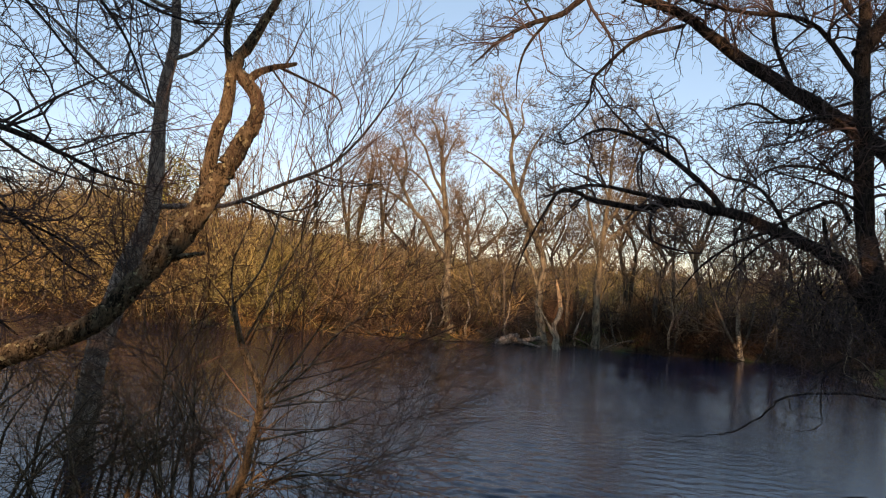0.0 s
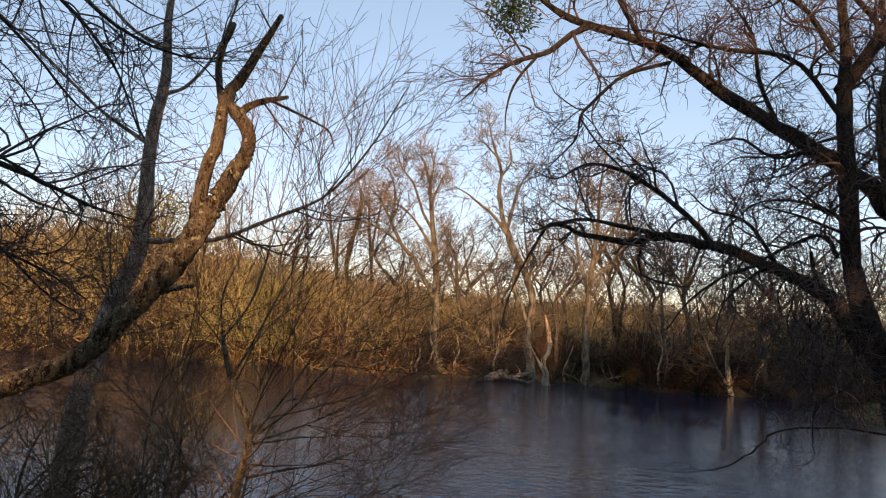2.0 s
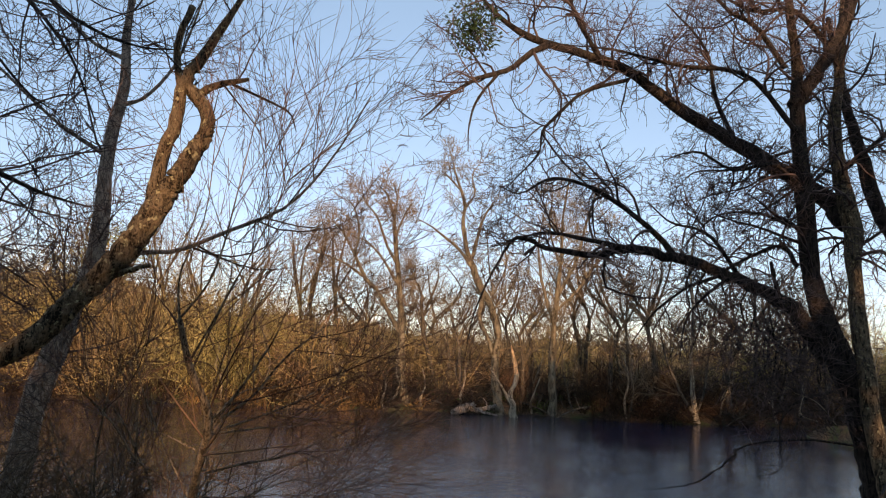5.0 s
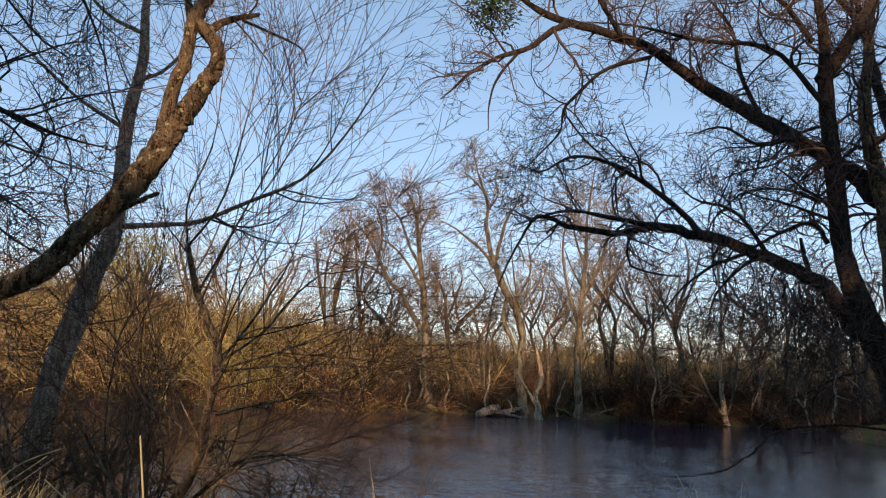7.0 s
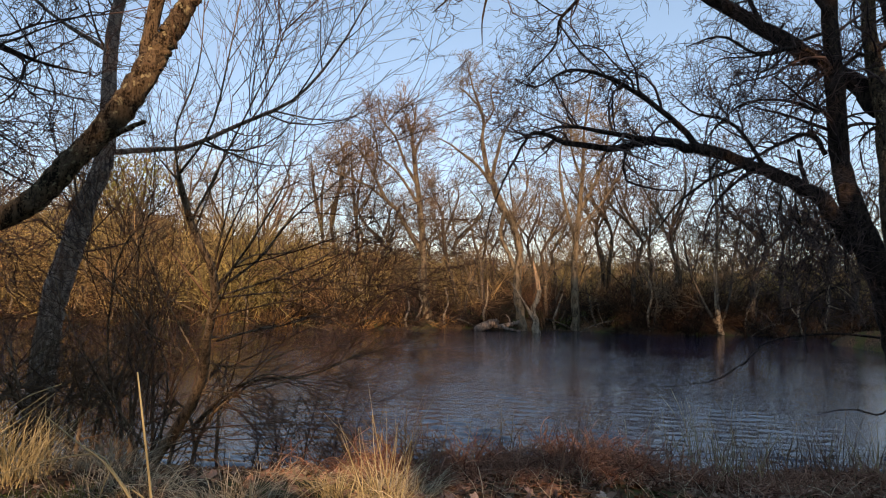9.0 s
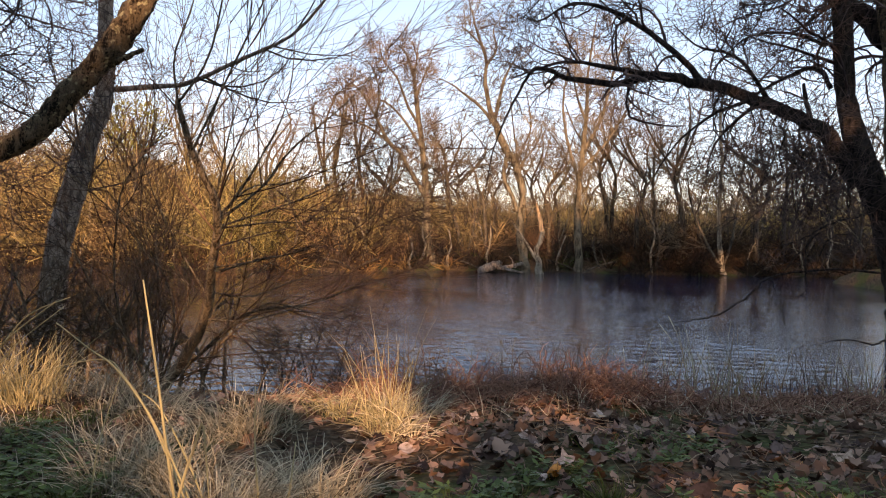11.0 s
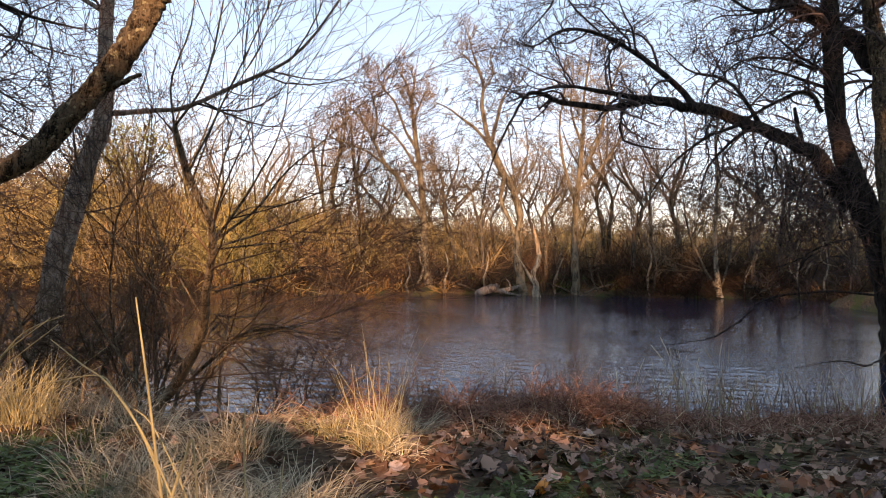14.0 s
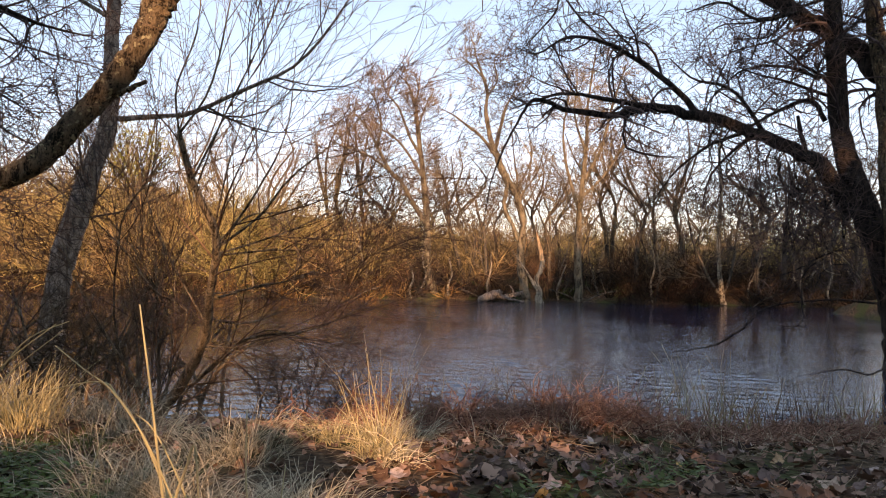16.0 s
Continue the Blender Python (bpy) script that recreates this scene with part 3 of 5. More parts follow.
def spreading_tree():
    t = Tree("spreading_tree", "large dark bare tree spreading crooked limbs over the pond", "tree", BARK_DARK, 15)
    t.girth, t.bare = 0.72, 0.42
    t.limb([(6.24, 11.3, -1.0), (6.19, 11.3, 0.04), (6.12, 11.3, 0.6), (5.98, 11.3, 1.3), (5.75, 11.3, 2.0), (5.51, 11.3, 2.6), (5.31, 11.3, 3.3), (5.24, 11.3, 4.2), (5.2, 11.3, 4.9), (5.16, 11.3, 5.8), (5.17, 11.3, 6.5), (5.07, 11.3, 7.6), (4.98, 11.3, 9.0)],
           [0.4, 0.34, 0.3, 0.28, 0.26, 0.23, 0.19, 0.17, 0.16, 0.15, 0.1, 0.08, 0.05], "trunk", 60, 18, 0.035)
    t.limb([(5.1, 11.3, 5.9), (5.46, 11.3, 6.45), (5.83, 11.3, 7.03), (6.1, 11.3, 7.88), (6.33, 11.3, 9.13)], [0.15, 0.14, 0.13, 0.12, 0.1])
    t.limb([(5.5, 11.3, 2.2), (4.93, 11.3, 2.95), (4.12, 11.3, 3.32), (3.33, 11.3, 3.57), (2.7, 11.3, 3.67), (2.23, 11.3, 3.57), (1.51, 11.3, 3.63), (1.03, 11.3, 3.76), (0.76, 11.3, 3.36), (0.46, 11.3, 2.68), (0.33, 11.3, 1.96)],
           [0.18, 0.15, 0.12, 0.1, 0.085, 0.065, 0.05, 0.036, 0.024, 0.014, 0.006], n=60, sides=12, wobble=0.2)
    t.limb([(2.75, 11.2, 3.65), (2.13, 11.2, 3.74), (1.5, 11.2, 3.84), (1.06, 11.2, 3.74), (0.67, 11.2, 3.6)], [0.06, 0.045, 0.032, 0.022, 0.01])
    t.limb([(3.37, 11.3, 3.53), (3.01, 11.3, 3.93), (2.46, 11.3, 4.35), (1.98, 11.3, 4.6), (1.5, 11.3, 4.66), (1.07, 11.3, 4.42), (0.75, 11.3, 4.52)], [0.07, 0.06, 0.05, 0.04, 0.03, 0.018, 0.008])
    t.limb([(2.71, 11.6, 6.33), (2, 11.4, 6.04), (1.58, 11.4, 5.63), (1.38, 11.4, 5.38), (1.34, 11.4, 5.06), (1.01, 11.4, 4.67), (0.81, 11.4, 4.45)], [0.045, 0.038, 0.032, 0.028, 0.02, 0.014, 0.006])
    t.limb([(1.39, 11.4, 5.35), (1.67, 11.4, 4.98), (1.98, 11.4, 4.69), (2.24, 11.4, 4.44)], [0.02, 0.018])
    t.limb([(3.89, 11.2, 3.3), (3.43, 11.1, 3.11), (2.97, 11.1, 2.75), (2.66, 11.1, 2.32)], [0.04, 0.03, 0.02, 0.008])
    t.limb([(5.1, 11.3, 3.5), (4.9, 11.3, 3.79), (4.51, 11.3, 3.67), (4.04, 11.3, 3.4)], [0.05, 0.04, 0.035, 0.03])
    t.limb([(5.05, 11.35, 4.1), (4.63, 11.4, 4.28), (4, 11.4, 4.24), (3.6, 11.4, 3.87)], [0.04, 0.03, 0.02, 0.01])
    t.limb([(5.09, 11.2, 5.49), (4.39, 11.2, 6.32), (3.42, 11.2, 6.42), (2.43, 11.2, 6.63), (1.69, 11.2, 6.68)], [0.06, 0.05, 0.04, 0.025, 0.01])
    t.limb([(5.0, 11.3, 6.5), (4.57, 11.3, 7.14), (4.16, 11.3, 7.37), (3.65, 11.3, 7.95)], [0.06, 0.05, 0.04, 0.02])
    t.limb([(5.2, 11.5, 5.3), (4.68, 11.5, 5.12), (4.2, 11.5, 4.95), (3.7, 11.5, 4.9), (3.4, 11.5, 4.62)], [0.035, 0.026, 0.02, 0.014, 0.006])
    t.limb([(5.3, 11.2, 4.85), (4.95, 11.2, 4.55), (4.6, 11.2, 4.3), (4.2, 11.2, 3.9)], [0.035, 0.026, 0.016, 0.006])
    t.limb([(5.25, 11.7, 5.1), (5.0, 11.7, 5.05), (4.55, 11.7, 4.75), (4.0, 11.7, 4.6), (3.55, 11.7, 4.35)], [0.035, 0.026, 0.02, 0.014, 0.006])
    t.limb([(4.7, 11.7, 5.5), (4.5, 11.6, 5.1), (4.4, 11.6, 4.8), (4.05, 11.6, 4.6)], [0.03, 0.02, 0.014, 0.006])
    t.limb([(4.85, 11.25, 2.95), (4.72, 11.2, 3.3), (4.68, 11.2, 3.55)], [0.06, 0.045, 0.03], "broken_stub", 9)
    t.limb([(4.3, 11.3, 3.25), (4.0, 11.35, 3.75), (3.75, 11.4, 4.0), (3.3, 11.4, 4.1), (2.95, 11.4, 4.4)], [0.05, 0.04, 0.032, 0.022, 0.01])
    t.limb([(5.2, 11.2, 4.6), (4.7, 11.1, 4.95), (4.1, 11.1, 4.85), (3.6, 11.1, 5.1), (3.1, 11.1, 4.95)], [0.05, 0.04, 0.032, 0.024, 0.01])
    for k in range(8):
        x, y, a = 3.6 + 0.22 * k, 11.3 + 0.25 * math.sin(k * 2.1), 0.72 + 0.35 * math.sin(k * 1.7)
        z = 3.35 - max(0.0, x - 4.1) * 0.45
        t.limb([(x, 11.3, z + 0.1), (x - 0.12, y, z - 0.25 * a), (x - 0.1, y - 0.1, z - 0.7 * a), (x - 0.25, y, z - 1.15 * a)], [0.022, 0.017, 0.012, 0.006], "hanging_branch", sides=6)
    rng = np.random.default_rng(152)
    for k in range(11):
        x, y = 4.35 + 0.1 * k, 11.0 + rng.uniform(-0.35, 0.35)
        z, a = 3.1 - max(0.0, x - 4.2) * 0.75, rng.uniform(0.5, 0.95)
        t.limb([(x, 11.2, z), (x - 0.08, y, z - 0.3 * a), (x + rng.uniform(-0.2, 0.1), y - 0.1, z - 0.75 * a), (x + rng.uniform(-0.3, 0.15), y, z - 1.2 * a)], [0.02, 0.016, 0.012, 0.006], "hanging_branch", sides=5)
    D = dict(name="drooping_branch", grow=False, sides=6, wobble=0.7)
    t.limb([(6.9, 12.3, 0.85), (5.9, 12.7, 0.95)] + [(5.01, 13, 0.8), (4.76, 13, 0.61), (4.54, 13, 0.41), (4.26, 13, 0.23), (3.99, 13, 0.13), (3.76, 13, 0.09), (3.35, 13, 0.05), (2.94, 13, 0.09)], [0.03, 0.028, 0.026, 0.024, 0.022, 0.019, 0.016, 0.012, 0.008, 0.004], n=40, **D)
    long_branch = t.made
    t.limb([(5.04, 13, 0.75), (5.08, 13, 0.57), (5.26, 13, 0.5), (5.54, 13, 0.49), (5.81, 13, 0.43), (6.03, 13, 0.21), (6.24, 13, -0.16)], [0.014, 0.012, 0.011, 0.01, 0.008, 0.006, 0.003], n=24, **D)
    t.limb([(3.74, 13, 0.1), (3.54, 13, 0.2), (3.31, 13, 0.18), (3.15, 13, 0.06)], [0.009, 0.008, 0.006, 0.003], n=16, **D)
    t.limb([(4.97, 13, 0.75), (4.99, 13, 0.43), (4.95, 13, 0.2), (4.81, 13, 0.11)], [0.009, 0.007, 0.005, 0.003], n=16, **D)
    t.limb([(5.4, 11.0, 1.75), (4.75, 10.8, 1.55), (4.57, 10.8, 1.24), (4.58, 10.8, 0.73), (4.21, 10.8, 0.59), (4.0, 10.8, 0.39)], [0.022, 0.018, 0.015, 0.012, 0.008, 0.004], n=26, **D)
    hanging = t.made
    t.limb([(4.75, 10.8, 1.51), (4.42, 10.8, 1.16), (4.21, 10.8, 0.88), (4.06, 10.8, 0.82)], [0.014, 0.005], n=18, **D)
    t.limb([(4.64, 10.8, 1.47), (4.2, 10.75, 1.33), (3.97, 10.7, 1.35)], [0.012, 0.004], n=14, **D)
    t.limb([(5.23, 10.8, 1.51), (4.86, 10.8, 1.41), (4.65, 10.8, 0.81)], [0.014, 0.005], n=14, **D)
    t.limb([(5.08, 10.8, 1.35), (4.86, 10.8, 1.45), (4.93, 10.8, 1.79)], [0.013, 0.006], "dead_stick", n=12, grow=False, sides=6, mat=BARK_PALE)
    t.limb([(5.3, 10.7, 1.3), (5.0, 10.6, 1.6), (4.7, 10.6, 1.72)], [0.013, 0.006], "dead_stick", n=12, grow=False, sides=6, mat=BARK_PALE)
    rng = np.random.default_rng(151)
    feet = [(4.5, 10.8, 1.1), (4.57, 10.8, 0.9), (4.4, 10.8, 0.68), (4.2, 10.8, 0.6), (4.42, 10.8, 1.16), (4.3, 10.8, 1.0), (4.2, 10.75, 1.33), (4.7, 10.8, 1.0), (4.6, 10.8, 1.3), (4.15, 10.8, 0.86), (4.1, 10.8, 0.5), (4.67, 13, 0.56), (4.3, 13, 0.24), (3.86, 13, 0.1), (3.6, 13, 0.05), (3.3, 13, 0.06), (4.1, 13, 0.18), (5.4, 13, 0.5), (5.9, 13, 0.3)]
    for x, y, z in feet:
        dx, dz = rng.uniform(-0.4, 0.15), rng.uniform(-0.15, 0.28)
        t.limb([(x, y, z), (x + dx * 0.5, y - 0.05, z + dz * 0.7), (x + dx, y - 0.05, z + dz)], [0.007, 0.003], "drooping_twig", grow=False, sides=4, wobble=1.5, under=long_branch if y > 12 else hanging)
    t.crown([dict(per_metre=6.5, length=1.4, angle=60, lift=0.02, curl=0.42, n=8, start=0.14, stout=1.7, taper_len=0.45),
             dict(per_metre=8, length=0.85, angle=58, lift=0.0, curl=0.4, n=6, stout=1.3),
             dict(per_metre=5.5, length=0.45, angle=55, lift=0.0, curl=0.4, n=4, tip=0.0054),
             dict(per_metre=2.5, length=0.18, angle=50, lift=0.0, curl=0.25, n=3, tip=0.0045)], TWIG_CROWN)


def twin_tree():
    t = Tree("twin_stemmed_tree", "tall dark tree with a rotten, split lower trunk and long limb", "tree", BARK_DARK, 16)
    t.girth, t.bare = 0.8, 0.42
    t.limb([(5.98, 10.5, -1.0), (5.94, 10.6, 0.3), (5.91, 10.73, 0.74), (5.85, 10.86, 1.45), (5.84, 10.98, 2.19), (5.84, 11.11, 2.98), (5.89, 11.24, 3.64), (5.94, 11.36, 4.17), (5.89, 11.49, 4.87), (5.87, 11.62, 5.61), (6.03, 11.74, 6.49), (6.19, 11.87, 7.41), (6.36, 12, 8.86)],
           [0.22, 0.2, 0.17, 0.15, 0.14, 0.13, 0.14, 0.17, 0.14, 0.12, 0.1, 0.08, 0.05], "trunk", 40, 12, 0.05, mat=BARK_LEAN)
    t.limb([(5.94, 11.5, 4.2), (5.78, 11.8, 4.65), (5.12, 11.89, 5.1), (4.44, 11.83, 5.48), (3.53, 11.78, 5.97), (2.8, 11.72, 6.48), (2.25, 11.67, 6.68), (1.35, 11.61, 6.89), (0.81, 11.56, 7.16), (0.24, 11.5, 7.72)],
           [0.18, 0.17, 0.15, 0.135, 0.115, 0.1, 0.085, 0.07, 0.05, 0.025], n=36)
    t.limb([(1.5, 11.6, 6.85), (1.19, 11.4, 6.62), (0.86, 11.4, 6.33), (0.41, 11.4, 6.18), (0.01, 11.4, 5.92), (-0.23, 11.4, 5.69), (-0.43, 11.4, 5.5)], [0.07, 0.06, 0.05, 0.04, 0.03, 0.02, 0.008])
    t.limb([(0.7, 11.4, 6.26), (0.39, 11.4, 5.83), (0.29, 11.4, 5.42), (0.29, 11.4, 5.04)], [0.03, 0.024, 0.016, 0.007])
    t.limb([(2.34, 11.65, 6.6), (1.94, 11.5, 7.16), (1.65, 11.5, 7.86), (1.3, 11.5, 8.83)], [0.05, 0.04, 0.035, 0.02])
    t.limb([(5.9, 10.6, 0.6), (4.9, 9.2, 0.5), (4.17, 8.2, 0.41), (3.81, 8.2, 0.43), (3.39, 8.2, 0.36)], [0.024, 0.016, 0.012, 0.009, 0.004], "drooping_branch", n=26, grow=False, sides=6, wobble=0.8)
    t.limb([(6.6, 12.4, -1.0), (7.4, 12.3, 1.0), (7.75, 12.2, 1.88), (7.35, 12.2, 3.57), (6.84, 12.2, 4.6), (6.62, 12.2, 5.41), (6.45, 12.2, 6.05), (6.32, 12.2, 6.71), (6.14, 12.2, 7.77)], [0.26, 0.23, 0.2, 0.18, 0.16, 0.13, 0.1, 0.08, 0.05], n=30, grow=False)
    t.limb([(6.1, 11.8, 6.9), (5.3, 11.5, 7.5), (4.5, 11.3, 7.4), (3.8, 11.2, 7.7)], [0.06, 0.045, 0.03, 0.012])
    t.limb([(4.44, 11.83, 5.48), (4.1, 11.7, 6.1), (3.9, 11.6, 6.9), (3.3, 11.6, 7.6)], [0.05, 0.04, 0.03, 0.012])
    t.limb([(5.9, 11.5, 5.0), (6.5, 11.2, 5.6), (6.7, 11.1, 6.3), (7.1, 11.1, 7.2)], [0.05, 0.04, 0.03, 0.012])
    t.crown([dict(per_metre=6.5, length=1.5, angle=60, lift=0.02, curl=0.42, n=8, start=0.14, stout=1.7, taper_len=0.45),
             dict(per_metre=8, length=0.9, angle=58, lift=0.0, curl=0.4, n=6, stout=1.3),
             dict(per_metre=5.5, length=0.45, angle=55, lift=0.0, curl=0.4, n=4, tip=0.0054),
             dict(per_metre=2.5, length=0.18, angle=50, lift=0.0, curl=0.25, n=3, tip=0.0045)], TWIG_CROWN)


def alder_scrub():
    t = Tree("alder_scrub", "dense brown bare scrub at the edge of the pond", "shrub", BARK_SHRUB, 17)
    S = dict(name="stem", sides=6)
    rng = np.random.default_rng(171)
    for k in range(34):
        x = -5.2 + 3.1 * ((k * 0.618034) % 1.0)
        y = 6.2 + 1.5 * rng.random() + 0.12 * max(0.0, -3.0 - x)
        tilt, far, tall = rng.uniform(-0.35, 0.8), rng.uniform(-0.3, 0.4), rng.uniform(0.7, 1.3) * (1.1 if x < -2.4 else 0.8)
        z = float(height(np.array(x), np.array(y)))
        t.limb([(x, y, z - 0.1), (x + tilt * 0.3, y + far * 0.3, tall * 0.4), (x + tilt * 0.8, y + far * 0.7, tall * 0.75), (x + tilt * 1.4, y + far, tall)], [0.02, 0.016, 0.011, 0.005], **S)
    t.crown([dict(per_metre=8, length=1.0, angle=55, lift=0.0, curl=0.13, n=6, start=0.08, rmax=0.006),
             dict(per_metre=10, length=0.55, angle=45, lift=0.0, curl=0.15, n=4, tip=0.0022),
             dict(per_metre=6, length=0.28, angle=45, lift=0.0, curl=0.2, n=3, tip=0.002)], TWIG_SCRUB)


def shore_shrub():
    t = Tree("shore_shrub", "small dark leafless shrub reaching over the water", "shrub", BARK_DARK, 18)
    S = dict(name="stem", sides=5)
    rng = np.random.default_rng(181)
    for k in range(13):
        x, y = -1.62 + 0.75 * ((k * 0.618034) % 1.0), 6.2 + 0.35 * rng.random()
        tilt, tall = rng.uniform(-0.25, 0.5), rng.uniform(0.45, 0.95)
        t.limb([(x, y, -0.05), (x + tilt * 0.4, y + 0.03, tall * 0.5), (x + tilt, y + 0.08, tall)], [0.007, 0.003], **S)
    t.crown([dict(per_metre=15, length=0.45, angle=55, lift=-0.02, curl=0.25, n=6, rmax=0.003),
             dict(per_metre=16, length=0.26, angle=50, lift=0.0, curl=0.28, n=5, tip=0.0014),
             dict(per_metre=12, length=0.12, angle=48, lift=0.0, curl=0.25, n=3, tip=0.0012)], TWIG_DARK)


leaning_tree()
overhanging_tree()
slender_tree()
willow_shrub()
alder_scrub()
shore_shrub()
spreading_tree()
twin_tree()

FAR_CROWN = [dict(per_metre=4.2, length=2.6, angle=50, lift=0.06, curl=0.17, n=6, start=0.3, tip=0.012),
             dict(per_metre=7.0, length=1.25, angle=45, lift=0.05, curl=0.2, n=5, tip=0.008),
             dict(per_metre=9.0, length=0.6, angle=42, lift=0.03, curl=0.22, n=3, tip=0.0085)]
BANK_CROWN = [dict(per_metre=5.6, length=1.5, angle=55, lift=0.07, curl=0.2, n=6, start=0.3, tip=0.012, taper_len=0.35),
              dict(per_metre=9.5, length=0.9, angle=48, lift=0.06, curl=0.2, n=5, tip=0.009),
              dict(per_metre=9.0, length=0.5, angle=44, lift=0.04, curl=0.2, n=4, tip=0.0085)]
G_FAR = "bare trees along the far bank"


def far_trees():
    t = Tree("bank_tree", "tall two-stemmed bare tree lit by low sun on the far bank", "tree", BARK_BANK, 21, G_FAR)
    t.girth = 0.62
    t.limb([(-0.98, 30.6, -0.1), (-1.05, 30.6, 0.3), (-1.23, 30.6, 1.16), (-1.31, 30.6, 2.42), (-1.37, 30.6, 3.68), (-1.47, 30.6, 4.69), (-1.6, 30.6, 5.58), (-1.73, 30.6, 6.71), (-1.86, 30.6, 7.6), (-2.12, 30.6, 8.36), (-2.5, 30.6, 8.8)], [0.5, 0.34, 0.24, 0.22, 0.2, 0.18, 0.16, 0.13, 0.1, 0.06, 0.03], "trunk", 33, 9)
    t.limb([(-1.36, 30.6, 2.92), (-1.84, 30.53, 3.68), (-2.34, 30.47, 4.55), (-2.84, 30.4, 5.04), (-3.28, 30.33, 5.91), (-3.78, 30.27, 6.78), (-4.21, 30.2, 7.2)], [0.16, 0.15, 0.14, 0.13, 0.1, 0.07, 0.03], sides=7)
    t.limb([(-2.84, 30.4, 5.04), (-3.71, 30.27, 5.59), (-4.57, 30.13, 5.88), (-5.17, 30.0, 6.11)], [0.1, 0.08, 0.06, 0.03], sides=6)
    t.limb([(-3.28, 30.3, 5.91), (-3.17, 30.4, 6.8), (-3.37, 30.5, 7.7), (-3.76, 30.6, 8.23)], [0.09, 0.07, 0.05, 0.03], sides=6)
    t.limb([(-1.6, 30.6, 5.58), (-2.11, 30.68, 6.47), (-2.5, 30.75, 7.5), (-3.02, 30.82, 8.15), (-3.23, 30.9, 8.81)], [0.11, 0.09, 0.07, 0.05, 0.03], sides=6)
    t.limb([(-1.73, 30.6, 6.71), (-1.47, 30.45, 7.44), (-1.22, 30.3, 7.91)], [0.09, 0.06, 0.03], sides=6)
    t.limb([(-1.86, 30.6, 7.6), (-1.74, 30.7, 8.25), (-1.94, 30.8, 8.97)], [0.08, 0.06, 0.03], sides=6)
    t.limb([(-1.47, 30.6, 4.69), (-2.12, 30.73, 5.72), (-2.83, 30.87, 6.5), (-3.55, 31.0, 6.78)], [0.1, 0.08, 0.06, 0.03], sides=6)
    t.crown(BANK_CROWN, TWIG_RED)
    t = Tree("bank_tree", "pale crooked bare tree leaning on the far bank", "tree", BARK_BANK, 22, G_FAR)
    t.girth = 0.62
    t.limb([(2.55, 30, -0.15), (2.5, 30.0, 0.2), (2.34, 30.0, 1.18), (2.33, 30.0, 2.41), (2.39, 30.0, 3.15), (2.15, 30.0, 3.89), (1.77, 30.0, 4.63), (1.52, 30.0, 5.13), (1.27, 30.0, 5.74), (1.03, 30.0, 6.49), (0.9, 30.0, 7.35), (0.96, 30.0, 7.97), (0.77, 30.0, 8.59), (0.52, 30.0, 9.33), (0.4, 30.0, 9.83)],
           [0.36, 0.32, 0.25, 0.23, 0.22, 0.22, 0.23, 0.21, 0.19, 0.15, 0.12, 0.1, 0.08, 0.05, 0.03], "trunk", 45, 9)
    t.limb([(1.34, 30.0, 5.5), (0.78, 29.95, 6.23), (0.16, 29.9, 6.71), (-0.33, 29.85, 7.08), (-0.83, 29.8, 7.31)], [0.12, 0.1, 0.08, 0.05, 0.03], sides=7)
    t.limb([(1.3, 30.0, 5.87), (1.52, 30.05, 6.87), (1.65, 30.1, 7.37), (1.9, 30.15, 7.88), (2.21, 30.2, 8.39)], [0.13, 0.11, 0.09, 0.06, 0.03], sides=7)
    t.limb([(0.96, 30.0, 7.85), (1.33, 30.1, 8.49), (1.21, 30.2, 9.26), (1.52, 30.3, 9.79)], [0.08, 0.06, 0.04, 0.02], sides=6)
    t.limb([(0.77, 30.0, 8.59), (0.28, 29.9, 9.06), (-0.03, 29.8, 9.28)], [0.07, 0.05, 0.03], sides=6)
    t.limb([(1.78, 29.8, 4.55), (1.64, 29.83, 3.63), (1.95, 29.87, 2.9), (2.2, 29.9, 2.28)], [0.15, 0.13, 0.13, 0.12], "loop_stem", sides=7, grow=False)
    t.limb([(2.15, 30.0, 3.89), (2.9, 30.15, 4.9), (3.16, 30.3, 5.79)], [0.08, 0.05, 0.02], sides=6)
    t.crown([dict(BANK_CROWN[0], per_metre=4.6, length=1.35), *BANK_CROWN[1:]], TWIG_FAR)
    t = Tree("bank_tree", "small forked bare tree behind the far bank", "tree", BARK_FAR, 26, G_FAR)
    t.girth = 0.62
    t.limb([(0.15, 32.0, 0.5), (0.03, 32.0, 1.15), (-0.34, 32.0, 2.47), (-0.55, 32.0, 3.65), (-0.64, 32.0, 4.58), (-0.88, 32.0, 5.11), (-1.08, 32.0, 5.5)], [0.18, 0.16, 0.14, 0.12, 0.09, 0.06, 0.03], "trunk", 18, 8)
    t.limb([(-0.55, 32.0, 3.65), (-0.15, 32.0, 4.71), (0.04, 32.0, 5.37), (-0.09, 32.0, 5.9)], [0.1, 0.07, 0.05, 0.02], sides=6)
    t.crown([dict(BANK_CROWN[0], length=1.3), *BANK_CROWN[1:]], TWIG_FAR)
    t = Tree("bank_tree", "thin crooked bare tree behind the far bank", "tree", BARK_FAR, 27, G_FAR)
    t.girth = 0.62
    t.limb([(1.2, 31.5, 0.2), (1.14, 31.5, 0.57), (1.03, 31.5, 1.94), (0.96, 31.5, 2.58), (0.7, 31.5, 3.36), (0.5, 31.5, 4.14), (0.18, 31.5, 4.4)], [0.15, 0.14, 0.12, 0.1, 0.08, 0.05, 0.02], "trunk", 18, 8)
